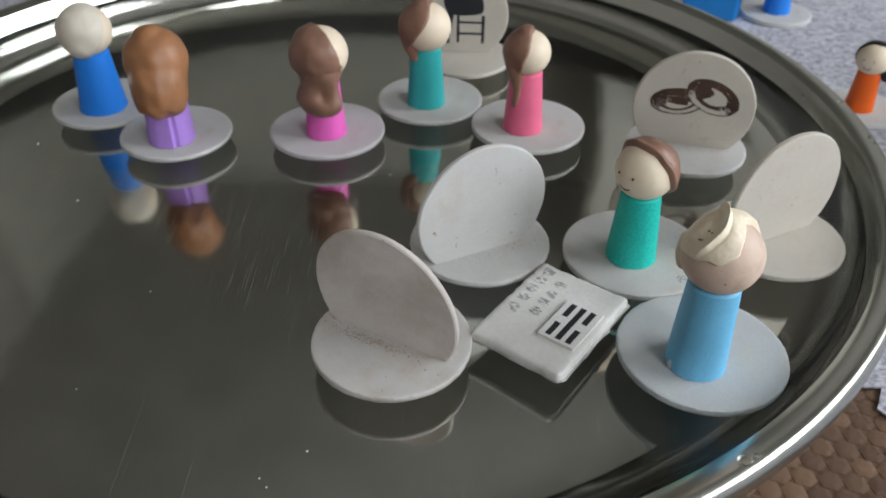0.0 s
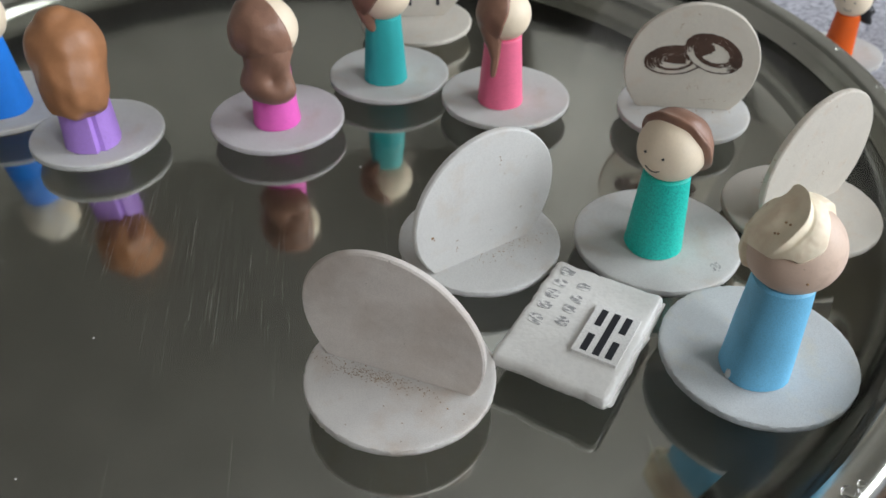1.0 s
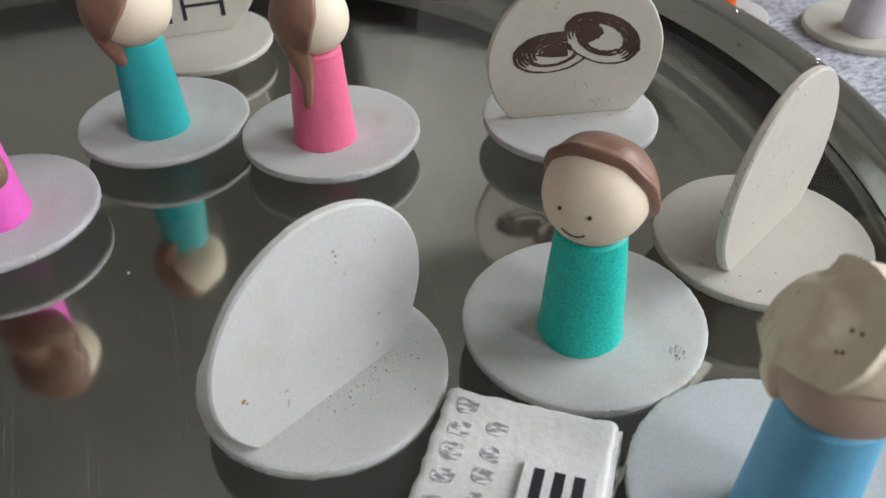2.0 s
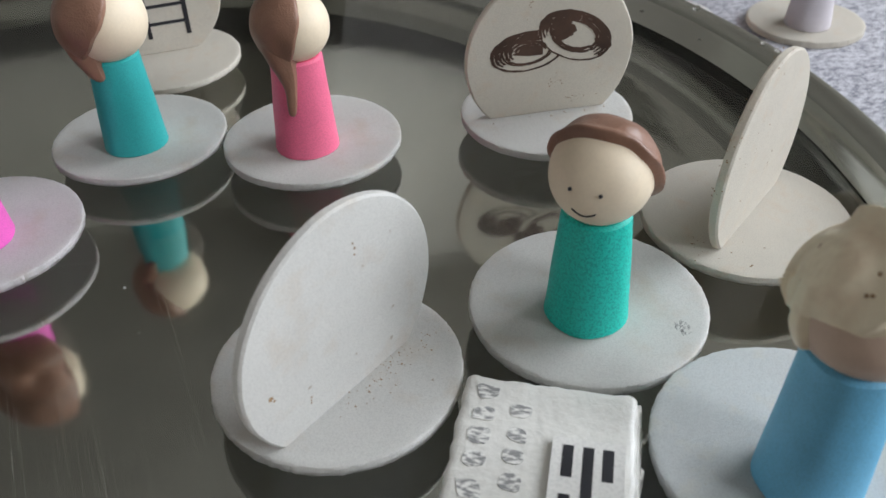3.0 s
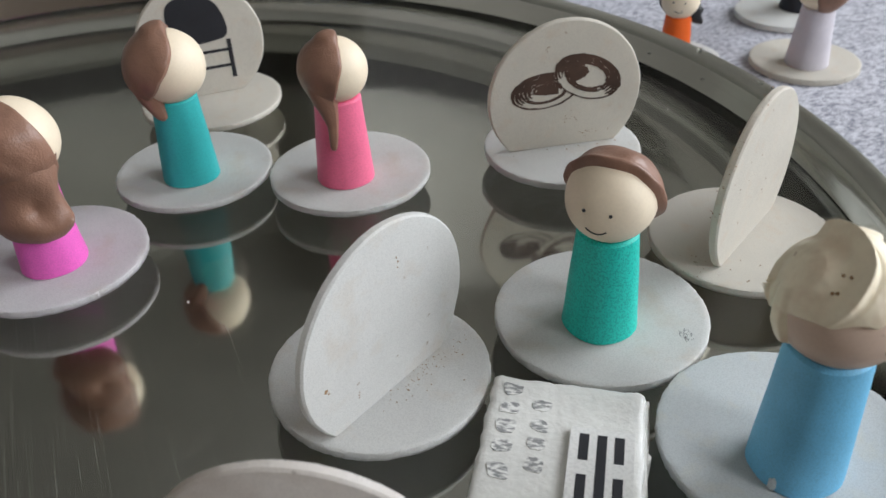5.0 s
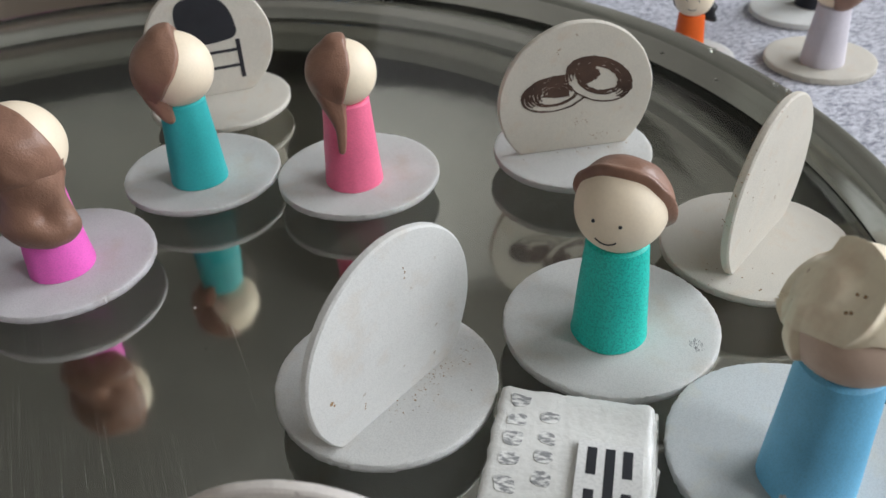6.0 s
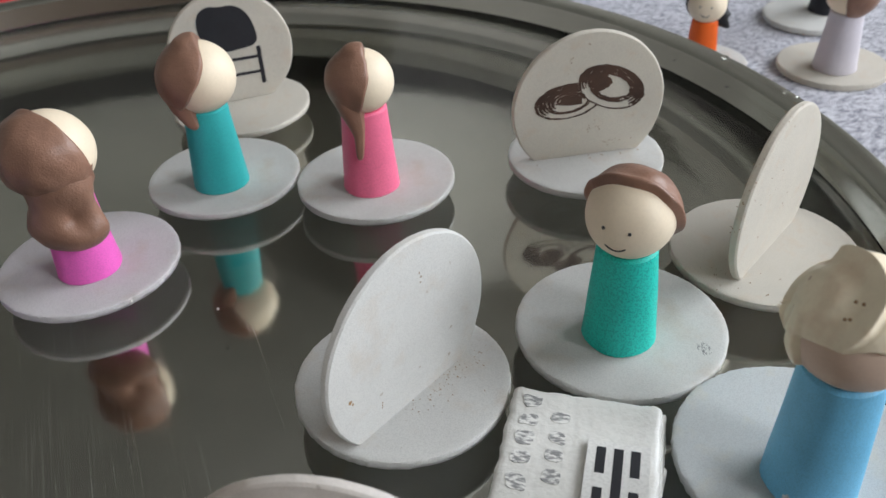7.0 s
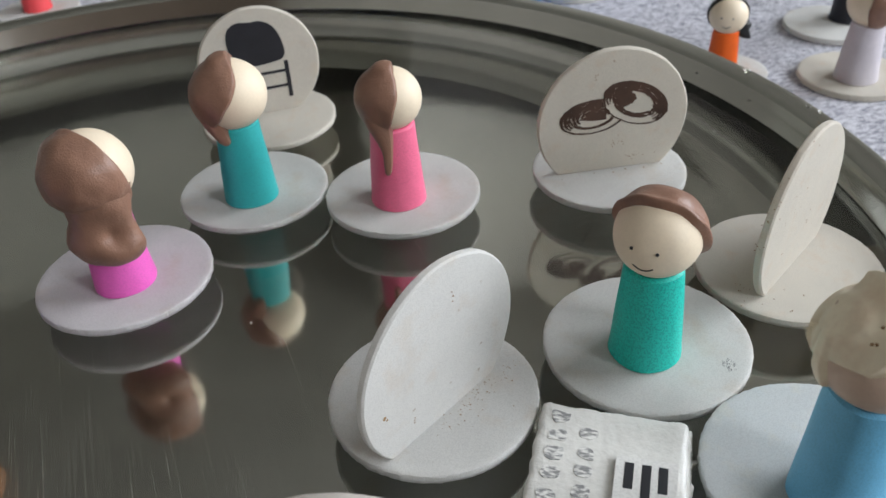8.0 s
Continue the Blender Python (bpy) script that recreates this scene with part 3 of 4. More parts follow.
def grime(root, spots, y, seed, name="grime"):
    """Small brown marks on an upright's face or edge: centre (x, z), spread and count."""
    rng = random.Random(seed)
    bm = bmesh.new()
    for x, z, sx, sz, n in spots:
        for _ in range(n):
            cx, cz, r = rng.gauss(x, sx), rng.gauss(z, sz), rng.uniform(0.00008, 0.00026)
            flat_on(bm, [(cx + r * rng.uniform(0.5, 1.2) * math.cos(k * 0.9), cz + r * rng.uniform(0.5, 1.2) * math.sin(k * 0.9)) for k in range(7)], y + 0.00002, 0.00006)
    part(name, bm, DIRT_AND_PITS, root, "brown grime marks", smooth=False)["kind"] = "stuff"


def edge_grime(root, cz, y, r, a0, a1, n, seed):
    """Brown marks along the rim of an upright."""
    rng = random.Random(seed)
    bm = bmesh.new()
    for _ in range(n):
        a, w = radians(rng.uniform(a0, a1)), rng.uniform(0.00005, 0.00019)
        blob(bm, ((r - 0.0001) * math.cos(a), y + rng.uniform(0.0001, 0.0026), cz + (r - 0.0001) * math.sin(a)), lambda d: w, 0, 1)
    part("edge_grime", bm, DIRT_AND_PITS, root, "brown grime along the rim", smooth=False)["kind"] = "stuff"


edge_grime(stand, cream_cz, cream_y, 0.0232 * 0.985, 75, 178, 70, 21)
grime(stand, ((-0.010, 0.024, 0.004, 0.004, 8), (0.004, 0.012, 0.006, 0.004, 6)), cream_y, 22)
grime(rings_stand, ((0.001, 0.0110, 0.0012, 0.0006, 9), (0.0095, 0.0060, 0.003, 0.0006, 12), (-0.006, 0.033, 0.0008, 0.0005, 4)), ring_y, 23)
chair_stand, _, (chair_cz, chair_y, _) = card_stand("card_stand", (0.0087, 0.3775), -3, "cream foam card stand printed with a dark chair, afloat", FOAM_CREAM, up=0.0380, shift=0.004, seed=5.2, ru=0.0208)


def ring_print():
    """Two linked rings drawn as broad brown brush strokes; the upper one lies over the other."""
    y = ring_y - 0.00004
    left, right = (-0.0064, 0.0207, 0.0102, 0.0056, 5), (0.0064, 0.0236, 0.0108, 0.0064, -24)

    def place(ring, px, pz):
        cx, cz, a, b, tilt = ring
        ct, st = math.cos(radians(tilt)), math.sin(radians(tilt))
        return (cx + a * px * ct - b * pz * st, cz + a * px * st + b * pz * ct)

    def covered(x, z):
        cx, cz, a, b, tilt = right
        ct, st = math.cos(radians(tilt)), math.sin(radians(tilt))
        dx, dz = x - cx, z - cz
        return ((dx * ct + dz * st) / a) ** 2 + ((dz * ct - dx * st) / b) ** 2 < 1.0

    strokes = ((left, ((-8, 190, 0.40, 1.0), (172, 368, 0.92, 1.0), (2, 178, 0.13, 0.39), (190, 350, 0.56, 0.70), (172, 215, 0.42, 0.90)), ((-0.45, -0.02), (0.0, 0.14), (0.4, 0.14), (0.80, 0.06), (0.78, -0.16), (0.4, -0.30), (0.0, -0.24))),
               (right, ((-34, 212, 0.54, 1.0), (194, 340, 0.48, 0.70), (212, 342, 0.96, 1.02), (118, 225, 0.33, 0.56), (130, 225, 0.08, 0.27)), ((-0.60, 0.05), (-0.48, 0.36), (-0.15, 0.40), (-0.02, 0.20), (-0.10, 0.02), (-0.16, -0.20), (-0.30, -0.42), (-0.50, -0.28))))
    for ring, arcs, lens in strokes:
        bm = bmesh.new()
        fine = []
        for d0, d1, w0, w1 in arcs:
            m = 5 if w1 - w0 > 0.3 else (2 if w1 - w0 > 0.12 else 1)
            for i in range(m):
                w = (w1 - w0) / m
                fine.append((d0 + 3 * math.sin(i * 9.7), d1 + 4 * math.sin(i * 5.1), w0 + w * i, w0 + w * (i + 1.0)))
        for d0, d1, w0, w1 in fine:
            n = int((d1 - d0) / 2)
            for k in range(n):
                edge = []
                for q in (k, k + 1):
                    u = radians(d0 + (d1 - d0) * q / n)
                    end = (0.35 + 0.65 * min(1.0, min(q, n - q) / 14)) * (1.05 + 0.45 * noise.noise(Vector((q * 0.16, w0 * 31, ring[0] * 800))) if w1 - w0 > 0.08 else 1.0)
                    mid = (w0 + w1) / 2
                    a_ = mid + (w0 - mid) * end + 0.03 * noise.noise(Vector((q * 0.14, ring[0] * 900, w0 * 9)))
                    b_ = mid + (w1 - mid) * end + 0.02 * noise.noise(Vector((q * 0.2, ring[0] * 700, w1 * 7)))
                    edge.append((place(ring, a_ * math.cos(u), a_ * math.sin(u)), place(ring, b_ * math.cos(u), b_ * math.sin(u))))
                (p0, p1), (p3, p2) = edge
                if ring is left and covered((p0[0] + p2[0]) / 2, (p0[1] + p2[1]) / 2):
                    continue
                flat_on(bm, [p0, p3, p2, p1], y, 0.00008)
        pts = [place(ring, *p) for p in lens]
        flat_on(bm, [p for p in pts if ring is right or not covered(*p)], y, 0.00006)
        part("ring_print", bm, INK_BROWN, rings_stand, "dark brown printed ring", smooth=False)


ring_print()


def chair_print():
    y = chair_y - 0.00004
    bm = bmesh.new()
    top = [(-0.0085, 0.022), (-0.0100, 0.029), (-0.0090, 0.0345), (-0.0050, 0.0365), (-0.0015, 0.0355), (0.0025, 0.0360), (0.0068, 0.0335), (0.0090, 0.028), (0.0095, 0.0215), (0.004, 0.0205), (-0.003, 0.0200)]
    for _ in range(3):
        top = [q for a, b in zip(top, top[1:] + top[:1]) for q in ((0.75 * a[0] + 0.25 * b[0], 0.75 * a[1] + 0.25 * b[1]), (0.25 * a[0] + 0.75 * b[0], 0.25 * a[1] + 0.75 * b[1]))]
    flat_on(bm, top, y, 0.00008)
    flat_on(bm, [(-0.0095, 0.0075), (-0.0068, 0.0075), (-0.0045, 0.0215), (-0.0090, 0.0225)], y, 0.00008)
    flat_on(bm, [(-0.0112, 0.0066), (-0.0066, 0.0066), (-0.0066, 0.0080), (-0.0100, 0.0080)], y, 0.0001)
    for x0, x1 in ((-0.0032, -0.0020), (0.0084, 0.0098)):
        flat_on(bm, [(x0, 0.007), (x1, 0.007), (x1, 0.0205), (x0, 0.0205)], y, 0.00008)
    for z in (0.0110, 0.0165):
        flat_on(bm, [(-0.0022, z), (0.0086, z), (0.0086, z + 0.0010), (-0.0022, z + 0.0010)], y, 0.0001)
    part("chair_print", bm, INK, chair_stand, "black printed chair shape", smooth=False)


chair_print()

# ---- figures afloat ----
def facing(deg, elev=0.0):
    """The hair's pole for a face that looks that way."""
    return tuple(-az(deg, elev))


def swirl(bm, hc, zt):
    """Piped cream hair: a smooth lobe, a sharp curled crest, a second lobe behind it, a drip by the neck, and a few brown specks."""
    head = 0.0105
    right, out = az(299, 0), az(209, 36)
    up = out.cross(right)

    def f(d):
        u, v, w = d.dot(right), d.dot(up), d.dot(out)
        lat = math.degrees(math.atan2(v, w))
        if lat < -120:
            lat += 360
        wob = 0.03 * noise.noise(d * 2.5 + Vector((4, 0, 0)))
        back = step(lat, 85, 130)
        t = u - (0.25 - (0.00014 if lat < 20 else 0.00030) * (min(lat, 68) - 20) ** 2 + 0.4 * wob)
        # where the hair lies: above a wavy hem, up to the second lobe's edge, and down the drip
        hem = -0.44 + 0.22 * step(u, 0.0, 0.45) + 1.0 * step(-w, 0.0, 0.5) + 0.3 * step(u, 0.0, 0.4) * step(-w, -0.1, 0.3)
        edge = 0.47 + 0.12 * step(lat, 30, 65)
        on = step(v - hem + wob, -0.025, 0.04) * (1 - step(t, edge - 0.03, edge + 0.05) * (1 - back * step(-u, -0.3, 0.0)))
        mid = -0.72 + 0.16 * step(-v, 0.35, 0.95)
        drip = (1 - step(abs(u - mid), 0.05, 0.16 - 0.06 * step(-v, 0.5, 0.9))) * step(v, -0.90, -0.78) * step(-v, -0.05, 0.10) * step(w, -0.35, -0.15)
        on = max(on, drip)
        rise = step(v, -0.46, 0.05)
        crest = (0.24 + 0.05 * step(lat, 25, 60)) * (1 - step(lat, 62, 84)) * rise
        lobe = 0.12 * (1 - 0.6 * step(lat, 80, 130)) * rise
        if t < 0:
            fold = crest * math.exp(-((-t / 0.115) ** 1.3)) + 0.06 * math.exp(-(((t + 0.62) / 0.26) ** 2)) * rise + 0.07 * step(lat, 55, 100)
        else:
            fold = crest * math.exp(-((t / 0.075) ** 2)) + lobe * step(t, 0.03, 0.16) * (1 - 0.35 * step(t, 0.2, edge)) + 0.07 * step(lat, 55, 100) * (1 - step(t, 0.0, 0.1))
        r = 0.965 + (0.07 - 0.03 * step(-t, 0.3, 0.8)) * on + 0.06 * drip
        return head * (r + on * fold) * (1 + 0.02 * noise.noise(d * 2.2) * on + 0.006 * noise.noise(d * 9) * on)
    blob(bm, hc, f, 3, 7)
    for u, v in ((-0.05, 0.33), (0.05, 0.33), (-0.03, 0.08), (-0.09, 0.06), (0.78, -0.48)):
        d = right * u + up * v + out * math.sqrt(1 - u * u - v * v)
        blob(bm, hc + d * max(f(d), head), lambda q: 0.00032, 5, 1)
    # a smear of white at the body's foot
    blob(bm, (-0.0108, -0.0078, zt + 0.0014), lambda q: 0.0014 * (1 + 0.3 * noise.noise(q * 2)), 0, 3, (0.6, 0.6, 1.1))


def lock(right_deg, rows):
    """A tapering strand of hair beside the face: rows of height, sideways, forward, half width and half depth, from the head's centre."""
    def build(bm, hc, zt):
        side, fore = az(right_deg, 0), az(right_deg - 90, 0)
        fine = []
        for i in range(len(rows) - 1):
            p = [rows[max(0, i - 1)], rows[i], rows[i + 1], rows[min(len(rows) - 1, i + 2)]]
            for t in (0.0, 0.2, 0.4, 0.6, 0.8):
                fine.append([0.5 * (2 * b + (c - a) * t + (2 * a - 5 * b + 4 * c - d) * t * t + (3 * b - a - 3 * c + d) * t ** 3) for a, b, c, d in zip(*p)])
        fine.append(list(rows[-1]))
        rings = []
        for z, u, w, a, b in fine:
            ring = []
            for k in range(28):
                q = 2 * math.pi * k / 28
                # the strand's inner edge is a raised ridge
                ridge = 1 + 0.2 * math.exp(-((math.cos(q) - 0.7) / 0.3) ** 2) * (math.sin(q) > 0)
                ring.append(hc + side * (u + a * math.cos(q)) + fore * (w + b * ridge * math.sin(q)) + Vector((0, 0, z)))
            rings.append(ring)
        loft(bm, rings, 3)
    return build


def long_tail(bm, hc, zt):
    """A flat, lumpy hank of hair down the doll's back, pinched below the head and hollowed at one side."""
    way, broad, thin = az(264, 0), az(332, 0), az(242, 0)
    rows = [(-0.0025, 0.0035, 0.0090, 0.0070), (-0.0065, 0.0050, 0.0084, 0.0060), (-0.0100, 0.0060, 0.0080, 0.0054), (-0.0132, 0.0067, 0.0092, 0.0056), (-0.0164, 0.0070, 0.0100, 0.0058),
            (-0.0192, 0.0069, 0.0092, 0.0054), (-0.0214, 0.0066, 0.0068, 0.0044), (-0.0228, 0.0062, 0.0034, 0.0024)]
    rings = []
    for z, out, a, b in rows:
        ring = []
        for k in range(48):
            q = 2 * math.pi * k / 48
            d = Vector((math.cos(q), math.sin(q), z * 160))
            w = 1 + 0.10 * noise.noise(d * 1.1 + Vector((3, 0, 0))) + 0.05 * noise.noise(d * 2.7)
            hollow = 0.42 * math.exp(-(((q - 0.9 + 6.283) % 6.283 - 6.283 * ((q - 0.9) % 6.283 > 3.14)) / 0.45) ** 2 - ((z + 0.0135) / 0.0030) ** 2)
            w -= hollow
            ring.append(hc + way * out + broad * (a * w * math.cos(q)) + thin * (b * w * math.sin(q)) + Vector((0, 0, z)))
        rings.append(ring)
    # round the rings into one another
    fine = []
    for i in range(len(rings) - 1):
        p = [rings[max(0, i - 1)], rings[i], rings[i + 1], rings[min(len(rings) - 1, i + 2)]]
        for t in (0.0, 0.25, 0.5, 0.75):
            fine.append([0.5 * (2 * p1 + (p2 - p0) * t + (2 * p0 - 5 * p1 + 4 * p2 - p3) * t * t + (3 * p1 - p0 - 3 * p2 + p3) * t ** 3) for p0, p1, p2, p3 in zip(*p)])
    fine.append(rings[-1])
    loft(bm, fine, 3)


def pencil_mark(bm, hc, zt):
    """A small patch of soft pencil hatching near the disc's edge."""
    rng = random.Random(3)
    for k in range(46):
        x, y, way = 0.0118 + rng.uniform(-0.0013, 0.0013), -0.0152 + rng.uniform(-0.0017, 0.0017), rng.gauss(0.9, 0.35)
        l = rng.uniform(0.0003, 0.0008)
        bar(bm, x, y, x + l * math.cos(way), y + l * math.sin(way), 0.00013, zt - 0.0001, zt + 0.00003, 6)


figurine("figurine", (0.0641, 0.2228), BODY_GREEN, "sea-green clay peg doll with brown cap of hair, on foam disc", hair=dict(n=facing(218, -24), thr=0.06, thick=0.12, lumps=0.06, lip=0.05),
         face=218, r_disc=0.0238, off=(-0.0021, -0.0026), head=0.0093, height=0.0250, seed=1.1, extra=pencil_mark)
figurine("figurine", (0.0749, 0.1761), BODY_SKY, "sky-blue clay peg doll with swirled cream hair, on foam disc", hair_mat=HAIR_CREAM,
         skin=SKIN_TAN, foam=FOAM_BLUISH, r_disc=0.0240, off=(-0.0032, -0.0052), head=0.0105, height=0.0294, widths=(0.0083, 0.0068), seed=2.2, extra=swirl)
figurine("figurine", (0.0349, 0.3099), BODY_PINK, "pink clay peg doll with long brown side hair, on foam disc",
         hair=dict(n=facing(346, 0), thr=0.0, thick=0.09, curve=(0.08, 0.30, 0.0, -0.20), tails=[((-0.1, 0, 1), 0.12, 0.35)]),
         extra=lock(346, ((0.0020, -0.0040, 0.0034, 0.0040, 0.0036), (-0.0030, -0.0040, 0.0042, 0.0040, 0.0036), (-0.0065, -0.0034, 0.0048, 0.0034, 0.0030), (-0.0100, -0.0026, 0.0056, 0.0024, 0.0022),
                          (-0.0135, -0.0022, 0.0064, 0.0015, 0.0014), (-0.0170, -0.0024, 0.0072, 0.0012, 0.0010), (-0.0192, -0.0026, 0.0076, 0.0009, 0.0008), (-0.0200, -0.0026, 0.0076, 0.0003, 0.0003))),
         r_disc=0.0232, off=(-0.0025, -0.0035), head=0.0090, seed=3.3)
figurine("figurine", (-0.0061, 0.3320), BODY_TEAL, "deep teal clay peg doll with brown side hair, on foam disc",
         hair=dict(n=facing(352, 0), thr=0.0, thick=0.11, curve=(-0.10, 0.75, 0.0, -0.50), tails=[((-0.1, 0, 1), 0.12, 0.35)]),
         extra=lock(352, ((0.0020, -0.0062, 0.0030, 0.0036, 0.0036), (-0.0030, -0.0062, 0.0036, 0.0036, 0.0036), (-0.0065, -0.0056, 0.0042, 0.0032, 0.0032), (-0.0095, -0.0046, 0.0050, 0.0024, 0.0024),
                          (-0.0118, -0.0038, 0.0056, 0.0016, 0.0016), (-0.0128, -0.0036, 0.0058, 0.0005, 0.0005))),
         r_disc=0.0225, off=(-0.0015, -0.004), head=0.0103, seed=4.1)
figurine("figurine", (-0.0471, 0.3036), BODY_MAGENTA, "magenta clay peg doll with long lumpy brown hair, on foam disc",
         hair=dict(n=facing(35, 14), thr=-0.24, thick=0.13, lumps=0.05), r_disc=0.0232, off=(0.0, -0.003), head=0.0106, seed=5.5, foam=FOAM_LILAC, extra=long_tail)
figurine("figurine", (-0.1077, 0.2998), BODY_PURPLE, "lilac clay peg doll with thick caramel hair, on foam disc",
         hair=dict(n=(-0.1, -0.9, 0.3), thr=-0.3, thick=0.15, tails=[((0.1, -0.55, -0.8), 0.55, 0.85), ((0.1, -0.5, -1.0), 0.45, 0.55), ((-0.15, 0.0, 1), 0.14, 0.4)], lumps=0.05), hair_mat=HAIR_TAN, widths=(0.0090, 0.0076),
         r_disc=0.0220, off=(0.0, -0.006), seed=6.2, seam=-1.3)
figurine("figurine", (-0.1435, 0.3250), BODY_BLUE, "royal blue clay peg doll with ivory hair, on foam disc",
         hair=dict(n=(-0.55, -0.8, 0.45), thr=-0.1, thick=0.06, tails=[((-0.05, -0.8, -0.55), 0.1, 0.4)]), hair_mat=HAIR_WHITE,
         r_disc=0.0225, off=(0.0, -0.005), widths=(0.0095, 0.0068), seed=7.9)

# ---- things on the cloth beyond the tray ----
ON_CLOTH = TABLE + 0.0026
GROUP = "clay figures on the cloth"
figurine("figurine", (0.2100, 0.3850), BODY_ORANGE, "orange clay peg doll with black hair, standing on cloth", hair=dict(n=facing(240, -15), thr=0.0, thick=0.1, tails=[((0.75, -0.3, -0.6), 0.5, 0.3), ((0.7, -0.35, -1.0), 0.6, 0.22)]), hair_mat=HAIR_BLACK,
         seed=8.3, z=ON_CLOTH, group=GROUP, face=228, head=0.0081, height=0.0200, widths=(0.0068, 0.0053), r_disc=0.0200, off=(-0.002, -0.002))
figurine("figurine", (0.2905, 0.4050), BODY_BLACK, "black clay peg doll on a white disc, standing on cloth", hair=dict(n=facing(200, 0), thr=-0.2), hair_mat=HAIR_BROWN,
         seed=9.1, z=ON_CLOTH, group=GROUP, off=(0.008, 0.0))
figurine("figurine", (0.2575, 0.3560), BODY_LAVENDER, "pale lavender clay peg doll on cream disc, standing on cloth", hair=dict(n=facing(120, 0), thr=0.1), hair_mat=HAIR_BROWN,
         seed=9.7, z=ON_CLOTH, group=GROUP, foam=FOAM_CREAM, off=(-0.003, -0.004), widths=(0.0088, 0.0064))
figurine("figurine", (0.2070, 0.5140), BODY_BLUE, "dark blue clay peg doll on a white disc, standing on cloth", hair=dict(n=facing(250, 0), thr=-0.2), hair_mat=HAIR_BROWN,
         seed=10.3, z=ON_CLOTH, group=GROUP, r_disc=0.0215)
figurine("figurine", (-0.0770, 0.6350), BODY_RED, "coral red clay peg doll, standing on cloth", hair=dict(n=facing(270, 0), thr=0.2), hair_mat=HAIR_BROWN,
         seed=11.3, z=ON_CLOTH, group=GROUP)


def blue_block():
    bm = bmesh.new()
    box(bm, (-0.017, -0.012, 0.0), (0.017, 0.012, 0.028))
    bmesh.ops.bevel(bm, geom=bm.edges[:], offset=0.002, segments=3, affect="EDGES")
    ob = new("clay_block", mesh_from("clay_block", bm, [BODY_BLOCK]))
    ob.location, ob.rotation_euler = (0.166, 0.514, ON_CLOTH), (0, 0, radians(-20))
    tagged(ob, "bright blue block of clay on the white cloth", "clay block")


blue_block()


def drop(x, y, z, r, seed):
    bm = bmesh.new()
    blob(bm, (0, 0, 0), lambda d: r * (1 + 0.25 * noise.noise(d * 1.2 + Vector((seed, 0, 0)))), 0, 3, (1.2, 0.9, 0.55))
    ob = new("water_drop", mesh_from("water_drop", bm, [WATER_MAT]))
    ob.location = (x, y, z)
    tagged(ob, "clear water drop on the steel rim", "water drop", "drops on the rim")


for k, (deg, rad, r) in enumerate(((4.4, 0.2085, 0.0014), (-3.9, 0.2085, 0.0011), (-5.2, 0.2092, 0.0008), (-56.0, 0.2078, 0.0022), (-55.1, 0.2082, 0.0011), (1.5, 0.2014, 0.0009), (9.0, 0.2014, 0.0009))):
    drop(TRAY[0] + rad * TRAY_R / 0.2119 * math.cos(radians(deg)), TRAY[1] + rad * TRAY_R / 0.2119 * math.sin(radians(deg)), 0.0104 if rad > 0.205 else 0.0052, r * 0.75, k * 2.3)


# ---- the wrapped note ----
def round_rect(x0, y0, x1, y1, r, n=5, ragged=0.0):
    if ragged:
        base = round_rect(x0, y0, x1, y1, r, n)
        pts = []
        for (ax, ay), (bx, by) in zip(base, base[1:] + base[:1]):
            steps = max(1, int(math.hypot(bx - ax, by - ay) / 0.0009))
            pts += [(ax + (bx - ax) * k / steps, ay + (by - ay) * k / steps) for k in range(steps)]
        return [(x + ragged * (noise.noise(Vector((x * 260, y * 260, 2))) + 0.5 * noise.noise(Vector((x * 900, y * 900, 3)))),
                 y + ragged * (noise.noise(Vector((x * 260, y * 260, 7))) + 0.5 * noise.noise(Vector((x * 900, y * 900, 8))))) for x, y in pts]
    out = []
    for cx, cy, a0 in ((x1 - r, y1 - r, 0), (x0 + r, y1 - r, 90), (x0 + r, y0 + r, 180), (x1 - r, y0 + r, 270)):
        for k in range(n + 1):
            a = radians(a0 + 90 * k / n)
            out.append((cx + r * math.cos(a), cy + r * math.sin(a)))
    return out


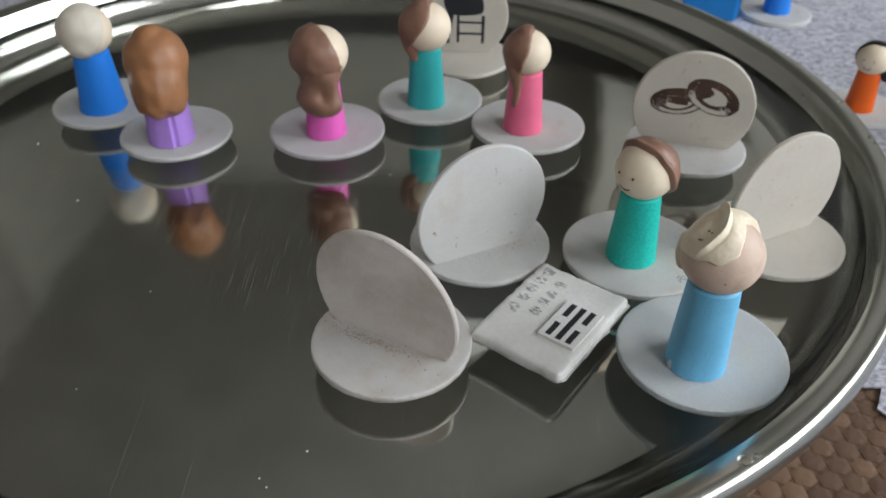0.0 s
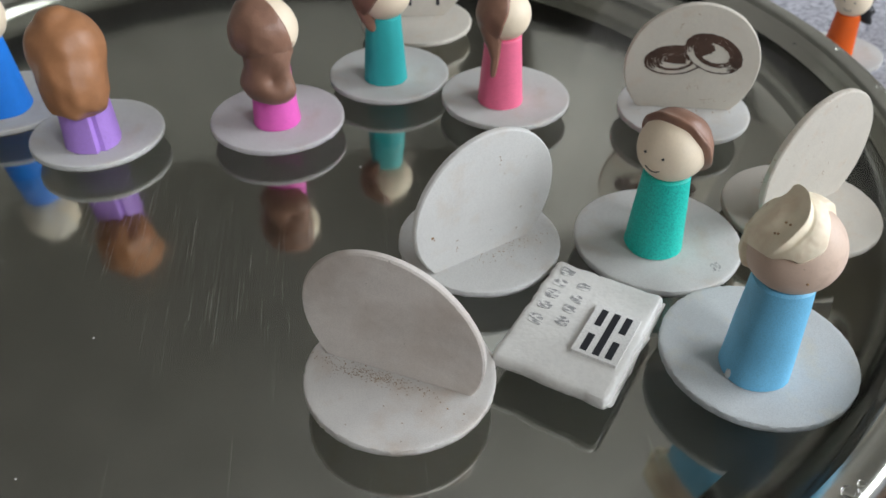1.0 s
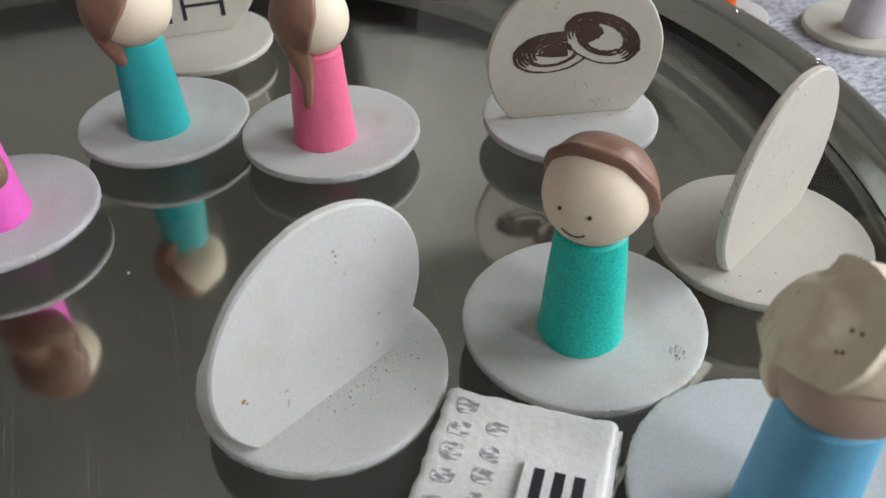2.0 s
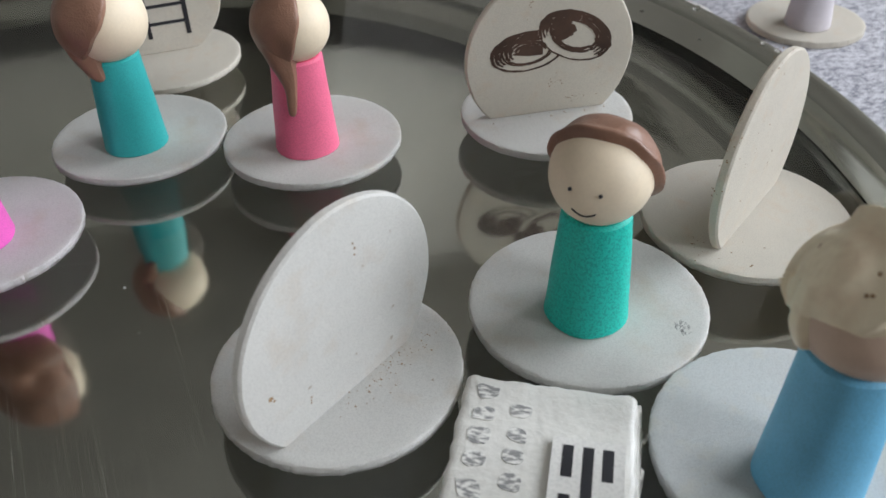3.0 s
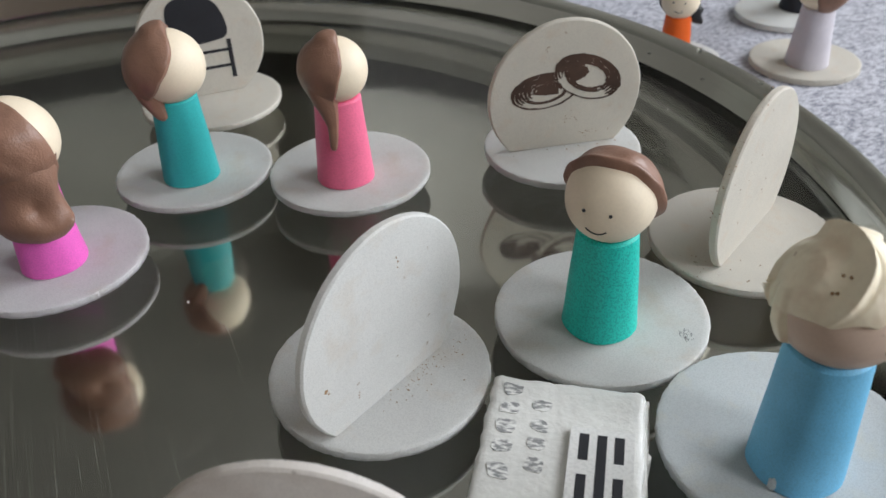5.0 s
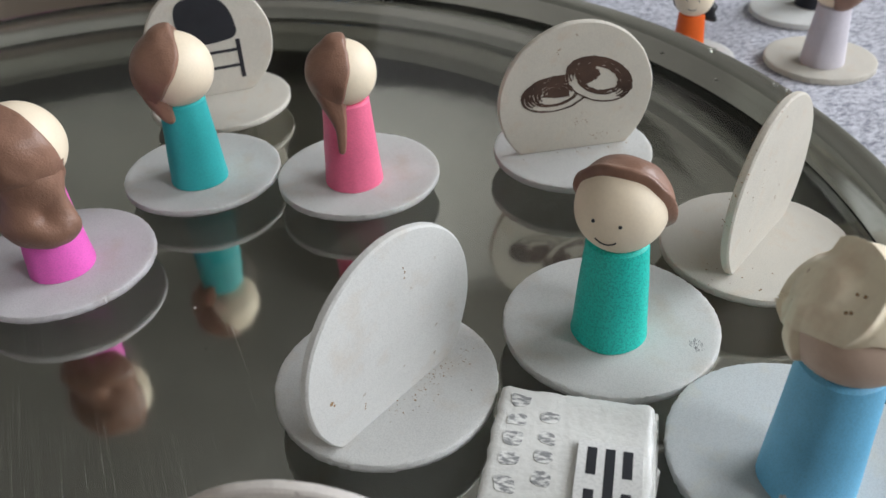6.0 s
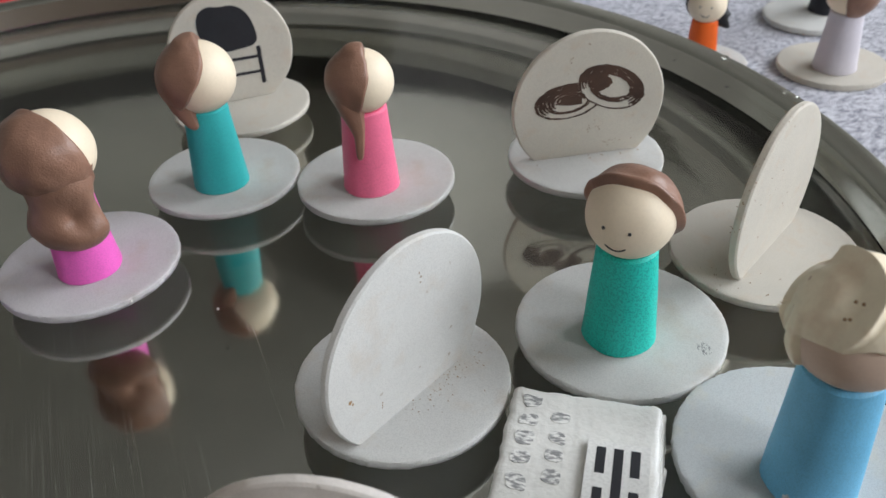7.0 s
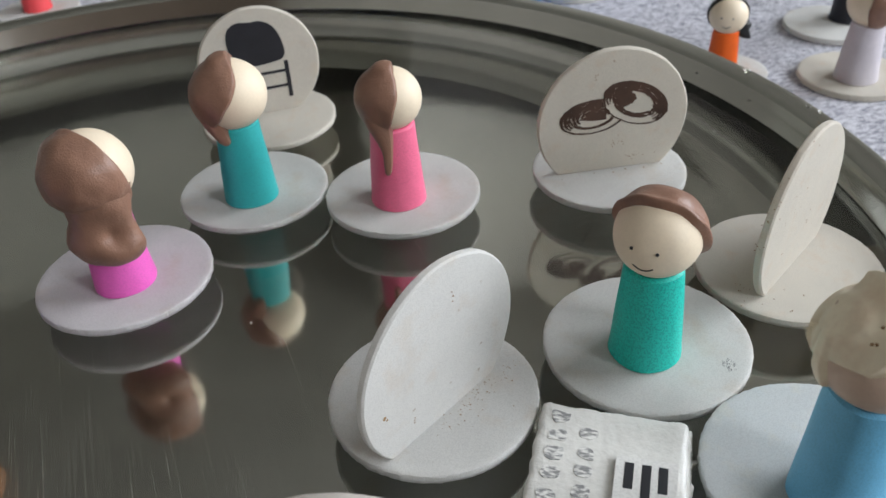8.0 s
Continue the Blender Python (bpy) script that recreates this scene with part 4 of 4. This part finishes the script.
def note():
    root = tagged(new("foam_note"), "white tape-wrapped foam tile with pencil marks, afloat", "foam tile")
    root.location = (0.0331, 0.1888, WATER)
    root.rotation_euler = (0, 0, math.atan2(-0.0181, 0.0247))
    # x runs along the short side, y along the long one
    bm = bmesh.new()
    X, Y, top = 0.0153, 0.0207, 0.0035
    outline = round_rect(-X, -Y, X, Y, 0.0014, ragged=0.0005)
    rings = []
    for k, z in ((0.97, -0.001), (1.0, -0.0002), (1.0, top - 0.0016), (0.992, top - 0.0009), (0.975, top - 0.0004), (0.945, top - 0.0001), (0.88, top + 0.00005), (0.78, top + 0.0001), (0.66, top + 0.0001), (0.5, top + 0.0001), (0.3, top + 0.0001)):
        rings.append([(x * k, y * k, z + ((0.00010 * noise.noise(Vector((x * k * 300, y * k * 160, 4))) + 0.00006 * noise.noise(Vector((x * k * 900, y * k * 500, 6)))) if z > top - 0.0005 else 0)) for x, y in outline])
    loft(bm, rings, 0)
    bmesh.ops.remove_doubles(bm, verts=bm.verts, dist=0.00001)
    part("tile", bm, TAPE, root, "foam wrapped in wrinkled clear tape")
    bm = bmesh.new()
    sx0, sx1, sy0, sy1 = 0.0014, 0.0132, -0.0105, 0.0080
    loft(bm, [[(x, y, z) for x, y in round_rect(sx0, sy0, sx1, sy1, 0.0004)] for z in (top + 0.0001, top + 0.0011)], 0)
    sticker = part("sticker", bm, PAPER, root, "raised white paper sticker", smooth=False)
    w, h = sx1 - sx0, sy1 - sy0
    for u0, u1, v0, v1 in ((0.15, 0.30, 0.58, 0.92), (0.15, 0.30, 0.06, 0.40), (0.43, 0.58, 0.05, 0.92), (0.70, 0.85, 0.58, 0.92), (0.70, 0.85, 0.06, 0.40)):
        bm = bmesh.new()
        box(bm, (sx0 + w * u0, sy0 + h * v0, top + 0.0010), (sx0 + w * u1, sy0 + h * v1, top + 0.00116))
        part("black_bar", bm, INK, sticker, smooth=False)
    # the tape's cut edge stands out along one long side
    bm = bmesh.new()
    reach = [(Y * (k / 40 - 1) * 0.98 + Y * k / 40 * 0.98, X + 0.0004 + 0.0011 * abs(noise.noise(Vector((k * 0.37, 5, 0)))) + 0.0005 * abs(noise.noise(Vector((k * 1.9, 2, 0))))) for k in range(41)]
    pts = [(X - 0.0012, -Y * 0.98)] + [(x, y) for y, x in reach] + [(X - 0.0012, Y * 0.98)]
    loft(bm, [[(x, y, z) for x, y in pts] for z in (0.0010, 0.0012)], 0)
    part("tape_fringe", bm, TAPE, root, "ragged cut edge of the tape", smooth=False)
    # two lines of pencil, unreadable: a plain grey bar for each letter
    for x, half, spans in ((-0.0108, 0.0018, ((0.0150, 0.0184), (0.0098, 0.0132), (0.0050, 0.0084), (0.0004, 0.0036), (-0.0060, -0.0022))),
                           (-0.0046, 0.0017, ((0.0118, 0.0146), (0.0062, 0.0092), (0.0016, 0.0046), (-0.0034, 0.0)))):
        for y0, y1 in spans:
            bm = bmesh.new()
            pts = round_rect(x - half, y0, x + half, y1, 0.0011, ragged=0.0006)
            loft(bm, [[(px, py, z) for px, py in pts] for z in (top - 0.0002, top + 0.00022)], 0)
            part("pencil_bar", bm, SMUDGE, root, smooth=False)


note()


def crumbs():
    """A few white foam crumbs afloat on the water."""
    rng = random.Random(31)
    bm = bmesh.new()
    for x, y in ((-0.0977, 0.1585), (-0.0329, 0.1383), (-0.0430, 0.1298), (-0.0412, 0.1272), (-0.09, 0.20), (-0.13, 0.25), (0.03, 0.33), (-0.02, 0.27), (0.14, 0.30), (-0.16, 0.29)):
        r = rng.uniform(0.00022, 0.00045)
        blob(bm, (x + rng.uniform(-0.0003, 0.0003), y, 0.0009), lambda d: r * (1 + 0.5 * noise.noise(d * 2 + Vector((x * 90, y * 90, 0)))), 0, 2)
    ob = new("foam_crumb", mesh_from("foam_crumb", bm, [FOAM]))
    tagged(ob, "tiny white foam crumbs afloat on the water", "crumbs", kind="stuff")


crumbs()
